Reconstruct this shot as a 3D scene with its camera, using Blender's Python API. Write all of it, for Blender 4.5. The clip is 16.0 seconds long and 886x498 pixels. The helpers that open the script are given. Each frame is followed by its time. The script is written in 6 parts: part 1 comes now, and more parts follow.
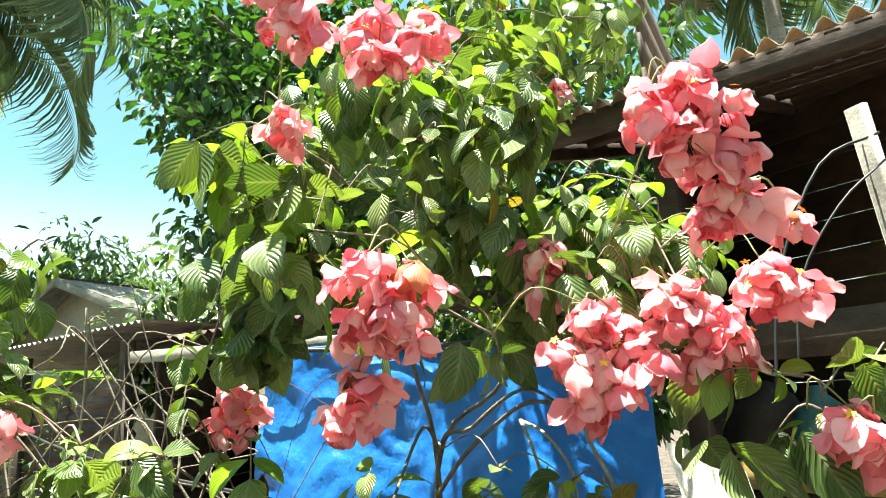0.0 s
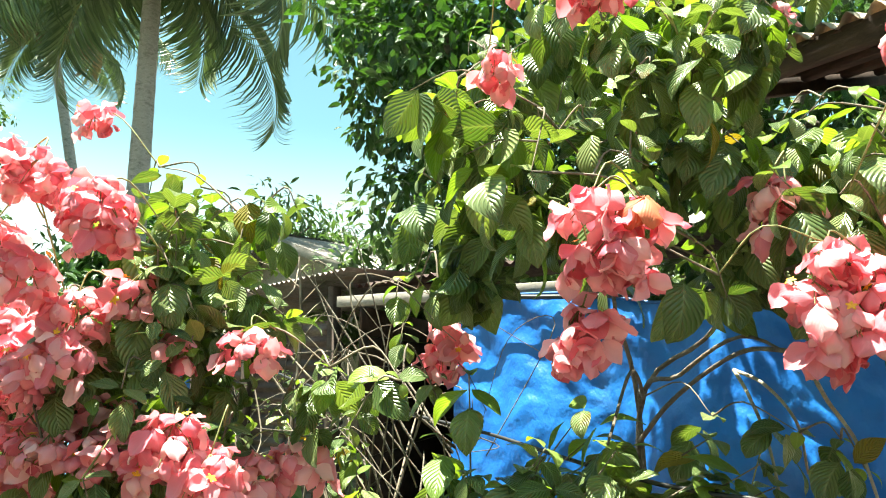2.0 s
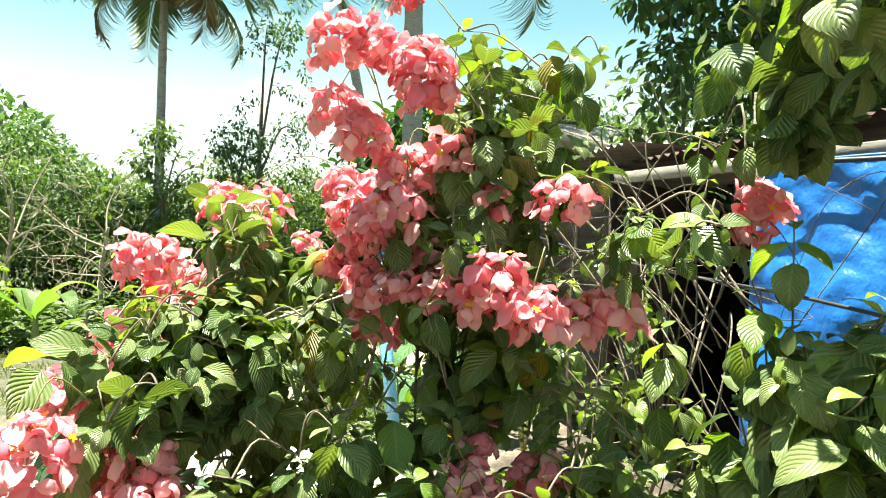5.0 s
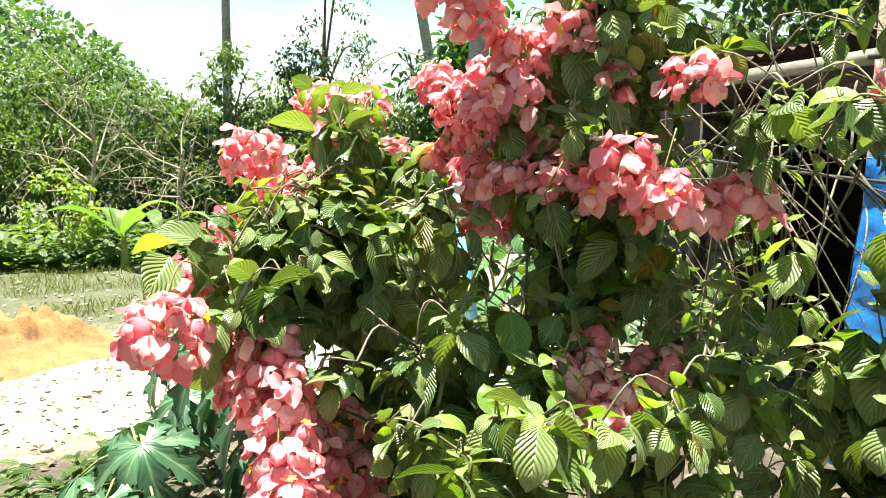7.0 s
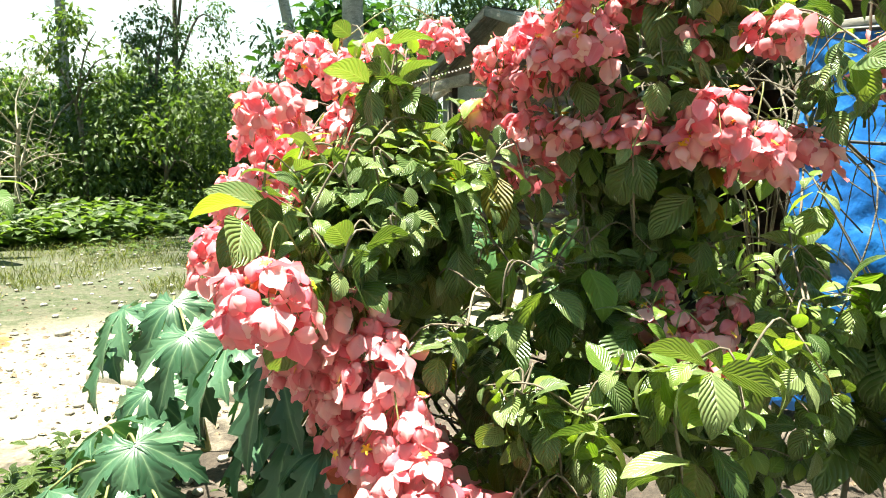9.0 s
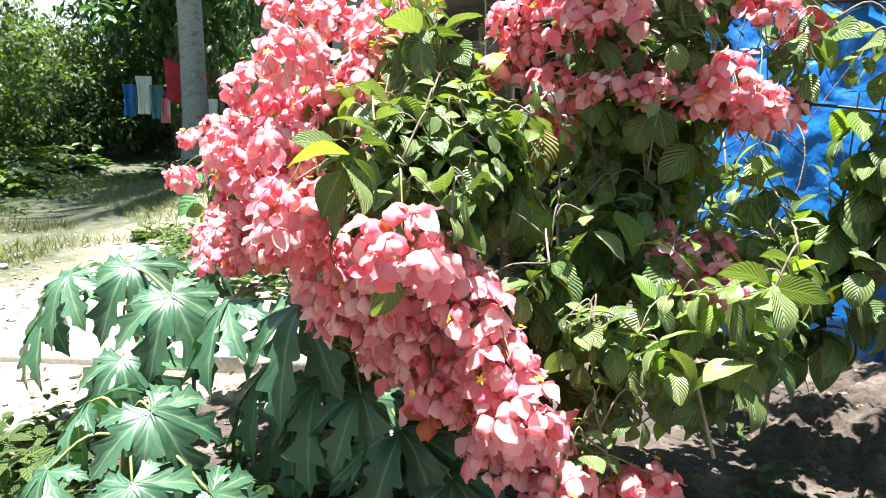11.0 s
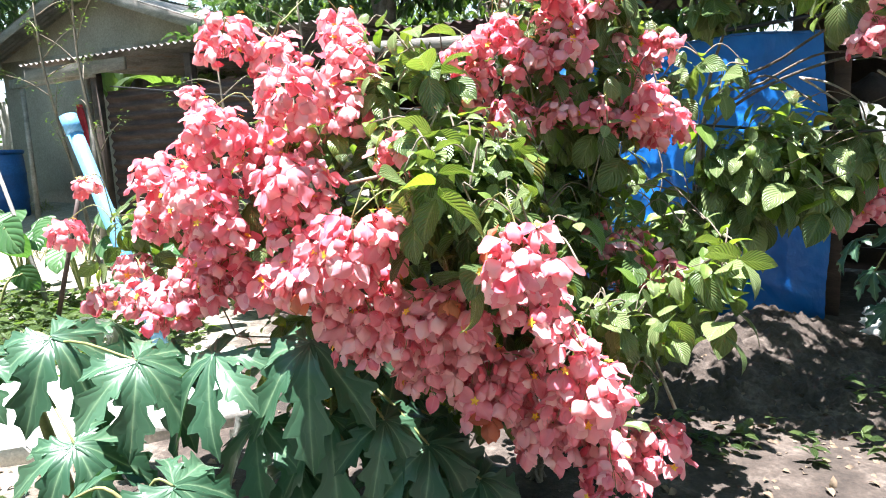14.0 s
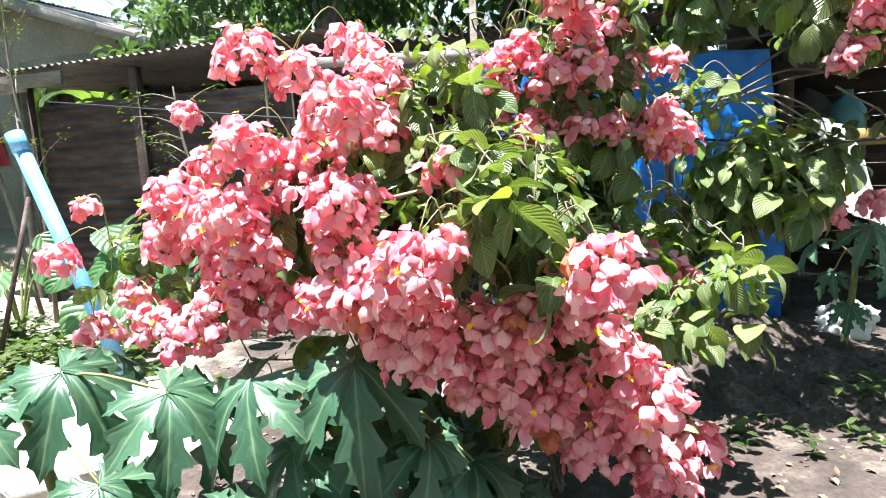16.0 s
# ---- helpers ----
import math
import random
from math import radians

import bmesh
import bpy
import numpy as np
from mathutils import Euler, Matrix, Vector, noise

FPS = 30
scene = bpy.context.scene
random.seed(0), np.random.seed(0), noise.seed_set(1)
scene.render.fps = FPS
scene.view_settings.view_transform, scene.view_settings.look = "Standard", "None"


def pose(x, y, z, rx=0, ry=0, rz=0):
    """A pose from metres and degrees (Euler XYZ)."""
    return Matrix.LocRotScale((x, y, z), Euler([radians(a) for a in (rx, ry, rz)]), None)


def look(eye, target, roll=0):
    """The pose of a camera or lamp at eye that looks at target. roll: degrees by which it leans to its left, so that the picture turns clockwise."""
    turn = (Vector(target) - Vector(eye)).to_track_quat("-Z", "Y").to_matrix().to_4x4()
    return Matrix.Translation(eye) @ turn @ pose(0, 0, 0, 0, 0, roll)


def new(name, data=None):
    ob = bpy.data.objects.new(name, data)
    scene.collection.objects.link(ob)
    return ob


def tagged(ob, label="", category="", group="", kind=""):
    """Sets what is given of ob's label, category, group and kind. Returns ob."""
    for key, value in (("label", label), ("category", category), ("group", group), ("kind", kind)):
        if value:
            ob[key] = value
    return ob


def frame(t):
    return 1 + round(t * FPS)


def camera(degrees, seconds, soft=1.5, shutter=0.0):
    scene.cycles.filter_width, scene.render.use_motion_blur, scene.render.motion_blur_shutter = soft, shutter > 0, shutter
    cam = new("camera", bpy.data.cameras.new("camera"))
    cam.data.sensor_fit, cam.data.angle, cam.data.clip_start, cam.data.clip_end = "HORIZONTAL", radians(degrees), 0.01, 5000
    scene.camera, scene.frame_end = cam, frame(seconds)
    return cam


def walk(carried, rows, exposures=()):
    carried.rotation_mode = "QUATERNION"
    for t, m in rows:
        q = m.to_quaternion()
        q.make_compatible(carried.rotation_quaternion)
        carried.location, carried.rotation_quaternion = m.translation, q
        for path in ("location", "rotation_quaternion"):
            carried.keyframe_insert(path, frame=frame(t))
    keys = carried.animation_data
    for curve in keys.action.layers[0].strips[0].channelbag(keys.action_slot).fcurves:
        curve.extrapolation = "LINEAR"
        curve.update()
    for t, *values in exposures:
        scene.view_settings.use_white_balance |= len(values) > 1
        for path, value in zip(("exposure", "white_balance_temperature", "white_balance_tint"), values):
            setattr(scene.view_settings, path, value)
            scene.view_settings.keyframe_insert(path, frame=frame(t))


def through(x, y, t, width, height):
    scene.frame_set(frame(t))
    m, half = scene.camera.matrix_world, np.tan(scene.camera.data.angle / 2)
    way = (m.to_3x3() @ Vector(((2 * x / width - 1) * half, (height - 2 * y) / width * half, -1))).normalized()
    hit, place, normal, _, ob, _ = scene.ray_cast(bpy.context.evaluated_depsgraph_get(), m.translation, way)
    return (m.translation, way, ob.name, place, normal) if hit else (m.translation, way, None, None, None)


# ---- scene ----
cam = camera(67.7, 16.0, soft=1.05)
PATH = [
    (0, (0.432, 0.457, 1.408), (-0.118, 2.319, 1.886), -2.9),
    (0.5, (0.421, 0.449, 1.404), (-0.152, 2.312, 1.853), -2.1),
    (1, (0.396, 0.433, 1.398), (-0.377, 2.228, 1.82), -1.3),
    (1.5, (0.377, 0.418, 1.389), (-0.513, 2.163, 1.797), -0.6),
    (2, (0.346, 0.402, 1.373), (-0.686, 2.077, 1.733), -0.2),
    (2.5, (0.319, 0.387, 1.358), (-0.826, 2.002, 1.643), 0.5),
    (3, (0.306, 0.371, 1.345), (-0.961, 1.9, 1.582), 0.4),
    (3.5, (0.298, 0.367, 1.329), (-1.069, 1.815, 1.517), 0.4),
    (4, (0.279, 0.346, 1.312), (-1.176, 1.711, 1.449), 0.9),
    (4.2, (0.278, 0.335, 1.304), (-1.218, 1.656, 1.431), 1.0),
    (6.3, (0.209, 0.319, 1.214), (-1.507, 1.336, 1.061), 1.1),
    (6.5, (0.201, 0.311, 1.207), (-1.523, 1.311, 1.035), 1.0),
    (7, (0.152, 0.245, 1.18), (-1.553, 1.271, 0.981), 0.7),
    (7.5, (0.08, 0.118, 1.167), (-1.56, 1.228, 0.885), -0.3),
    (8, (0.019, -0.009, 1.153), (-1.598, 1.13, 0.858), 0.4),
    (8.5, (-0.054, -0.059, 1.143), (-1.654, 1.107, 0.861), 1.0),
    (9, (-0.225, -0.124, 1.119), (-1.658, 1.247, 0.864), 0.4),
    (9.2, (-0.282, -0.167, 1.12), (-1.705, 1.205, 0.812), 0.1),
    (11.3, (-0.667, -0.561, 1.086), (-1.583, 1.178, 0.711), -1.2),
    (11.5, (-0.731, -0.576, 1.08), (-1.578, 1.196, 0.697), -2.9),
    (12, (-0.849, -0.624, 1.083), (-1.516, 1.212, 0.653), -2.6),
    (12.5, (-0.943, -0.689, 1.086), (-1.425, 1.215, 0.71), -3.4),
    (13, (-1.083, -0.808, 1.104), (-1.457, 1.115, 0.697), -2.9),
    (13.5, (-1.172, -0.877, 1.111), (-1.508, 1.06, 0.74), -2.8),
    (14, (-1.219, -0.894, 1.113), (-1.51, 1.061, 0.806), -2.4),
    (14.5, (-1.273, -0.901, 1.125), (-1.56, 1.062, 0.869), -3.0),
    (15, (-1.399, -0.895, 1.114), (-1.616, 1.077, 0.861), -3.4),
    (15.5, (-1.497, -0.907, 1.121), (-1.589, 1.073, 0.857), -3.3),
    (16, (-1.548, -0.914, 1.125), (-1.602, 1.066, 0.852), -3.0),
]
walk(cam, [(t, look(eye, target, roll)) for t, eye, target, roll in PATH], exposures=[(0, 2.26, 6700, 0), (4, 2.1, 6950, 1), (9, 2.01, 6900, 0), (11.5, 2.09, 6000, 14), (16, 2.05, 5900, 15)])

# ---------------------------------------------------------------- light
SUN_DIR = Vector((-0.13, -0.05, 0.99)).normalized()
world = bpy.data.worlds.new("world")
scene.world = world
world.use_nodes = True
wn, wl = world.node_tree.nodes, world.node_tree.links
wn.clear()
sky = wn.new("ShaderNodeTexSky")
sky.sky_type, sky.sun_disc = "NISHITA", False
sky.sun_elevation = math.asin(SUN_DIR.z)
sky.sun_rotation = math.atan2(SUN_DIR.x, SUN_DIR.y)
sky.air_density, sky.dust_density, sky.ozone_density = 1.0, 1.0, 0.5
tc = wn.new("ShaderNodeTexCoord")
cloud_map = wn.new("ShaderNodeMapping")
cloud_map.inputs["Scale"].default_value = (1.0, 1.0, 2.6)
cloud = wn.new("ShaderNodeTexNoise")
cloud.inputs["Scale"].default_value, cloud.inputs["Detail"].default_value = 2.3, 6.0
cloud.inputs["Roughness"].default_value = 0.55
ramp = wn.new("ShaderNodeValToRGB")
ramp.color_ramp.elements[0].position, ramp.color_ramp.elements[1].position = 0.58, 0.82
cloud_mix = wn.new("ShaderNodeMix")
cloud_mix.data_type = "RGBA"
cloud_mix.inputs["B"].default_value = (10.0, 10.3, 10.5, 1)
back = wn.new("ShaderNodeBackground")
back.inputs["Strength"].default_value = 0.041
wout = wn.new("ShaderNodeOutputWorld")
wl.new(tc.outputs["Generated"], cloud_map.inputs["Vector"])
wl.new(cloud_map.outputs[0], cloud.inputs["Vector"])
wl.new(cloud.outputs["Fac"], ramp.inputs["Fac"])
height = wn.new("ShaderNodeSeparateXYZ")
wl.new(tc.outputs["Generated"], height.inputs[0])
low = wn.new("ShaderNodeMapRange")
low.inputs["From Min"].default_value, low.inputs["From Max"].default_value = 0.36, 0.10
low.interpolation_type = "SMOOTHSTEP"
wl.new(height.outputs["Z"], low.inputs["Value"])
haze = wn.new("ShaderNodeMath")
haze.operation, haze.use_clamp = "MULTIPLY_ADD", True
wl.new(low.outputs[0], haze.inputs[0])
haze.inputs[1].default_value = 0.75
wl.new(ramp.outputs["Color"], haze.inputs[2])
wl.new(haze.outputs[0], cloud_mix.inputs["Factor"])
sky_tint = wn.new("ShaderNodeMix")
sky_tint.data_type, sky_tint.blend_type = "RGBA", "MULTIPLY"
sky_tint.inputs["Factor"].default_value = 1.0
sky_tint.inputs["B"].default_value = (1.25, 1.70, 1.36, 1)
wl.new(sky.outputs[0], sky_tint.inputs["A"])
wl.new(sky_tint.outputs["Result"], cloud_mix.inputs["A"])
wl.new(cloud_mix.outputs["Result"], back.inputs["Color"])
wl.new(back.outputs[0], wout.inputs[0])
sun = new("sun", bpy.data.lights.new("sun", "SUN"))
sun.data.energy, sun.data.angle, sun.data.color = 6.0, radians(0.53), (1.0, 0.96, 0.88)
sun.matrix_world = look((0, 0, 20), Vector((0, 0, 20)) - SUN_DIR)

# ---------------------------------------------------------------- materials


def shader(name, rough=0.7, metal=0.0):
    m = bpy.data.materials.new(name)
    m.use_nodes = True
    b = m.node_tree.nodes["Principled BSDF"]
    b.inputs["Roughness"].default_value, b.inputs["Metallic"].default_value = rough, metal
    return m, m.node_tree.nodes, m.node_tree.links, b


def noise_tex(n, l, scale, detail=4.0, rough=0.6, coord=None, stretch=None):
    t = n.new("ShaderNodeTexNoise")
    t.inputs["Scale"].default_value, t.inputs["Detail"].default_value = scale, detail
    t.inputs["Roughness"].default_value = rough
    if coord is None:
        coord = n.new("ShaderNodeTexCoord").outputs["Object"]
    if stretch:
        mp = n.new("ShaderNodeMapping")
        mp.inputs["Scale"].default_value = stretch
        l.new(coord, mp.inputs["Vector"])
        coord = mp.outputs[0]
    l.new(coord, t.inputs["Vector"])
    return t.outputs["Fac"]


def ramp_of(n, l, fac, stops):
    r = n.new("ShaderNodeValToRGB")
    e = r.color_ramp.elements
    while len(e) < len(stops):
        e.new(0.5)
    for k, (p, c) in zip(e, stops):
        k.position, k.color = p, (*c, 1)
    l.new(fac, r.inputs["Fac"])
    return r.outputs["Color"]


def mixed(n, l, fac, a, b, mode="MIX"):
    m = n.new("ShaderNodeMix")
    m.data_type, m.blend_type = "RGBA", mode
    for key, v in (("Factor", fac), ("A", a), ("B", b)):
        if isinstance(v, (int, float)):
            m.inputs[key].default_value = v
        elif isinstance(v, tuple):
            m.inputs[key].default_value = (*v, 1)
        else:
            l.new(v, m.inputs[key])
    return m.outputs["Result"]


def maths(n, l, op, a, b=0.0, c=0.0):
    m = n.new("ShaderNodeMath")
    m.operation = op
    for i, v in enumerate((a, b, c)):
        if isinstance(v, (int, float)):
            m.inputs[i].default_value = v
        else:
            l.new(v, m.inputs[i])
    return m.outputs[0]


def bumped(n, l, b, height, strength=0.4, distance=0.01):
    k = n.new("ShaderNodeBump")
    k.inputs["Strength"].default_value, k.inputs["Distance"].default_value = strength, distance
    l.new(height, k.inputs["Height"])
    l.new(k.outputs[0], b.inputs["Normal"])
    return k


def rough_stuff(name, c1, c2, scale=6.0, fine=60.0, rough=0.85, bump=0.4, distance=0.01, metal=0.0, stretch=None, c3=None):
    """A surface with stains at one scale and grain at another."""
    m, n, l, b = shader(name, rough, metal)
    big = noise_tex(n, l, scale, 5, 0.65, stretch=stretch)
    small = noise_tex(n, l, fine, 4, 0.7, stretch=stretch)
    stops = [(0.32, c1), (0.66, c2)] if c3 is None else [(0.3, c1), (0.52, c2), (0.7, c3)]
    col = ramp_of(n, l, big, stops)
    grain = ramp_of(n, l, small, [(0.3, (0.72, 0.72, 0.72)), (0.7, (1.2, 1.2, 1.2))])
    l.new(mixed(n, l, 1.0, col, grain, "MULTIPLY"), b.inputs["Base Color"])
    bumped(n, l, b, maths(n, l, "MULTIPLY_ADD", big, 0.6, small), bump, distance)
    return m


def veined(name, deep, light, vein, rough, through, sheer, freq=9.0, slant=0.42, vein_amount=0.30, bump=0.8, age=None, side=0.45):
    """A leaf or bract: side veins that run slanting from the midrib, light that shines through, and each blade a tone of its own."""
    m, n, l, b = shader(name, rough)
    out = n["Material Output"]
    uv = n.new("ShaderNodeUVMap").outputs[0]
    sep = n.new("ShaderNodeSeparateXYZ")
    l.new(uv, sep.inputs[0])
    across = maths(n, l, "ABSOLUTE", maths(n, l, "MULTIPLY_ADD", sep.outputs["Y"], 2.0, -1.0))
    run = maths(n, l, "MULTIPLY_ADD", across, -slant, sep.outputs["X"])
    wave = maths(n, l, "ABSOLUTE", maths(n, l, "SINE", maths(n, l, "MULTIPLY", run, freq * math.pi)))
    line = maths(n, l, "SUBTRACT", 1.0, wave)
    thin = maths(n, l, "MULTIPLY", maths(n, l, "POWER", line, 5.0), side)
    mid = maths(n, l, "POWER", maths(n, l, "SUBTRACT", 1.0, across), 14.0)
    veins = maths(n, l, "MAXIMUM", thin, mid)
    oi = n.new("ShaderNodeObjectInfo").outputs["Random"]
    gi = n.new("ShaderNodeNewGeometry").outputs["Random Per Island"]
    tone = maths(n, l, "FRACT", maths(n, l, "MULTIPLY_ADD", oi, 3.7, gi))
    blade = ramp_of(n, l, tone, [(0.0, deep), (0.55, tuple(0.5 * (a + c) for a, c in zip(deep, light))), (1.0, light)])
    if age is not None:
        spots = noise_tex(n, l, 5.0, 5, 0.7, coord=n.new("ShaderNodeTexCoord").outputs["Object"])
        worn = maths(n, l, "MULTIPLY", maths(n, l, "GREATER_THAN", spots, 0.66), 0.7)
        blade = mixed(n, l, worn, blade, age)
    col = mixed(n, l, maths(n, l, "MULTIPLY", veins, vein_amount), blade, vein)
    l.new(col, b.inputs["Base Color"])
    soft = maths(n, l, "MULTIPLY_ADD", wave, 1.0, maths(n, l, "MULTIPLY", mid, -0.8))
    k = bumped(n, l, b, soft, bump, 0.006)
    t = n.new("ShaderNodeBsdfTranslucent")
    l.new(mixed(n, l, 1.0, col, through, "MULTIPLY"), t.inputs["Color"])
    l.new(k.outputs[0], t.inputs["Normal"])
    mix = n.new("ShaderNodeMixShader")
    mix.inputs[0].default_value = sheer
    l.new(b.outputs[0], mix.inputs[1])
    l.new(t.outputs[0], mix.inputs[2])
    l.new(mix.outputs[0], out.inputs[0])
    return m


LEAF = veined("leaf_green", (0.052, 0.095, 0.024), (0.235, 0.29, 0.115), (0.46, 0.51, 0.29), 0.30, (1.6, 1.8, 0.45), 0.22, bump=0.55, vein_amount=0.34, side=0.6, age=(0.16, 0.12, 0.03))
LEAF_YOUNG = veined("leaf_lime", (0.11, 0.19, 0.03), (0.22, 0.30, 0.065), (0.40, 0.48, 0.18), 0.38, (1.8, 1.9, 0.5), 0.36, bump=0.3, side=0.6)
LEAF_OLD = veined("leaf_yellowing", (0.17, 0.15, 0.025), (0.30, 0.25, 0.03), (0.30, 0.28, 0.08), 0.5, (1.6, 1.3, 0.5), 0.35, age=(0.10, 0.05, 0.02))
BRACT = veined("bract_pink", (0.80, 0.18, 0.25), (0.98, 0.61, 0.615), (0.97, 0.64, 0.62), 0.28, (1.04, 0.72, 0.78), 0.30, freq=6.0, slant=0.8, vein_amount=0.12, bump=0.07)
BRACT_DRY = veined("bract_dry", (0.42, 0.10, 0.05), (0.74, 0.24, 0.12), (0.6, 0.3, 0.18), 0.6, (1.1, 0.9, 0.7), 0.3, freq=6.0, slant=0.8, vein_amount=0.2, bump=0.12)
PAPAYA = veined("papaya_leaf", (0.03, 0.08, 0.042), (0.068, 0.142, 0.078), (0.28, 0.40, 0.23), 0.34, (1.6, 2.0, 0.8), 0.12, freq=3.5, slant=0.5, vein_amount=0.5, bump=0.15, side=0.16)
JACK = veined("glossy_leaf", (0.018, 0.05, 0.012), (0.05, 0.11, 0.022), (0.09, 0.15, 0.04), 0.28, (2.0, 2.4, 0.7), 0.22, freq=5.0)
WOODS = veined("woods_leaf", (0.035, 0.065, 0.02), (0.12, 0.17, 0.05), (0.16, 0.23, 0.07), 0.38, (2.0, 2.2, 0.7), 0.35, freq=5.0)
MANGO = veined("mango_leaf", (0.035, 0.07, 0.024), (0.10, 0.155, 0.06), (0.14, 0.2, 0.07), 0.35, (1.8, 2.2, 0.8), 0.25, freq=5.0)
FROND = veined("palm_leaflet", (0.07, 0.11, 0.05), (0.23, 0.28, 0.145), (0.33, 0.36, 0.2), 0.30, (1.2, 1.5, 0.7), 0.18, freq=1.0)
FROND_DRY = veined("palm_leaflet_dry", (0.17, 0.12, 0.06), (0.30, 0.23, 0.12), (0.3, 0.25, 0.15), 0.6, (1.2, 1.1, 0.8), 0.2, freq=1.0)
GRASS = veined("grass_blade", (0.09, 0.11, 0.035), (0.24, 0.23, 0.09), (0.25, 0.3, 0.1), 0.5, (1.8, 2.0, 0.7), 0.3, freq=1.0)
TARO = veined("taro_leaf", (0.04, 0.11, 0.035), (0.08, 0.17, 0.06), (0.22, 0.32, 0.14), 0.4, (2.0, 2.3, 0.8), 0.28, freq=5.0)
BANANA = veined("banana_leaf", (0.08, 0.15, 0.035), (0.15, 0.23, 0.06), (0.25, 0.33, 0.12), 0.4, (1.9, 2.0, 0.8), 0.4, freq=26.0, slant=0.15, vein_amount=0.2)
STAR = rough_stuff("star_yellow", (0.85, 0.42, 0.02), (0.95, 0.60, 0.04), 40, 200, 0.5, 0.1)
STALK = rough_stuff("stalk_green", (0.16, 0.20, 0.06), (0.28, 0.26, 0.10), 14, 90, 0.6, 0.3, 0.003)
TWIG = rough_stuff("twig_bark", (0.10, 0.075, 0.05), (0.30, 0.25, 0.19), 18, 120, 0.85, 0.6, 0.004, stretch=(1, 1, 0.3))
TWIG_PALE = rough_stuff("twig_pale", (0.24, 0.19, 0.13), (0.45, 0.39, 0.30), 22, 140, 0.8, 0.5, 0.003, stretch=(1, 1, 0.3))
PALM_BARK = rough_stuff("palm_bark", (0.17, 0.155, 0.14), (0.37, 0.35, 0.325), 5, 40, 0.9, 0.7, 0.02, stretch=(1, 1, 2.2), c3=(0.27, 0.25, 0.23))
BARK = rough_stuff("tree_bark", (0.09, 0.07, 0.05), (0.22, 0.19, 0.15), 9, 60, 0.9, 0.8, 0.02)
OLD_WOOD = rough_stuff("weathered_wood", (0.16, 0.145, 0.125), (0.34, 0.315, 0.28), 5, 60, 0.85, 0.5, 0.004, stretch=(0.15, 2, 2))
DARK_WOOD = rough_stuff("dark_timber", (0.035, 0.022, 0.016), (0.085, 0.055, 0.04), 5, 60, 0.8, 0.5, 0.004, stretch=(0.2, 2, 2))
YELLOW_WOOD = rough_stuff("ochre_timber", (0.30, 0.20, 0.06), (0.42, 0.30, 0.10), 5, 60, 0.7, 0.4, 0.003, stretch=(0.2, 2, 2))
RUST = rough_stuff("rusty_sheet", (0.03, 0.019, 0.018), (0.085, 0.052, 0.046), 3.0, 45, 0.7, 0.3, 0.003, metal=0.35, stretch=(0.6, 0.6, 2.5), c3=(0.17, 0.14, 0.125))
ZINC = rough_stuff("old_zinc", (0.13, 0.105, 0.09), (0.30, 0.28, 0.26), 3.0, 50, 0.55, 0.2, 0.002, metal=0.5, c3=(0.28, 0.18, 0.13))
# pale zinc with a warm glow mixed in to imitate light strips underneath
ROOF_UNDER = rough_stuff("glow_zinc", (0.30, 0.25, 0.20), (0.66, 0.58, 0.48), 2.0, 50, 0.5, 0.2, 0.002, metal=0.2)
un, ul = ROOF_UNDER.node_tree.nodes, ROOF_UNDER.node_tree.links
glow, blend = un.new("ShaderNodeBsdfTranslucent"), un.new("ShaderNodeMixShader")
glow.inputs["Color"].default_value, blend.inputs[0].default_value = (0.66, 0.50, 0.34, 1), 0.18
ul.new(un["Principled BSDF"].outputs[0], blend.inputs[1])
ul.new(glow.outputs[0], blend.inputs[2])
ul.new(blend.outputs[0], un["Material Output"].inputs[0])
PLASTER = rough_stuff("grey_plaster", (0.22, 0.20, 0.18), (0.31, 0.285, 0.26), 1.6, 40, 0.92, 0.25, 0.004)
PLASTER_TAN = rough_stuff("tan_plaster", (0.29, 0.25, 0.20), (0.39, 0.345, 0.28), 1.6, 40, 0.92, 0.25, 0.004)
CONCRETE = rough_stuff("concrete", (0.48, 0.45, 0.41), (0.68, 0.64, 0.58), 4, 60, 0.9, 0.4, 0.006)
SAND = rough_stuff("orange_sand", (0.16, 0.08, 0.03), (0.30, 0.165, 0.065), 5, 80, 0.95, 0.6, 0.02)
STONE = rough_stuff("stone", (0.26, 0.24, 0.21), (0.48, 0.45, 0.40), 9, 70, 0.9, 0.5, 0.01)
LITTER = rough_stuff("dry_litter", (0.09, 0.06, 0.04), (0.26, 0.19, 0.125), 12, 80, 0.9, 0.3, 0.004)
PIPE = rough_stuff("blue_pvc", (0.13, 0.36, 0.62), (0.20, 0.46, 0.74), 4, 60, 0.35, 0.05, 0.001)
DRUM = rough_stuff("blue_drum", (0.015, 0.09, 0.30), (0.03, 0.14, 0.40), 3, 40, 0.4, 0.1, 0.002)
RUBBER = rough_stuff("black_cable", (0.012, 0.012, 0.014), (0.03, 0.03, 0.032), 20, 120, 0.5, 0.1, 0.001)
RED_CLOTH = rough_stuff("red_cloth", (0.36, 0.02, 0.03), (0.55, 0.04, 0.05), 5, 200, 0.9, 0.3, 0.002)
WHITE_CLOTH = rough_stuff("white_sack", (0.62, 0.60, 0.56), (0.82, 0.80, 0.76), 5, 160, 0.8, 0.3, 0.003)
DARK_STUFF = rough_stuff("dark_brown", (0.03, 0.022, 0.02), (0.06, 0.045, 0.04), 5, 90, 0.9, 0.3, 0.004)
CLAY = rough_stuff("terracotta", (0.30, 0.11, 0.06), (0.45, 0.19, 0.11), 8, 90, 0.85, 0.3, 0.003)
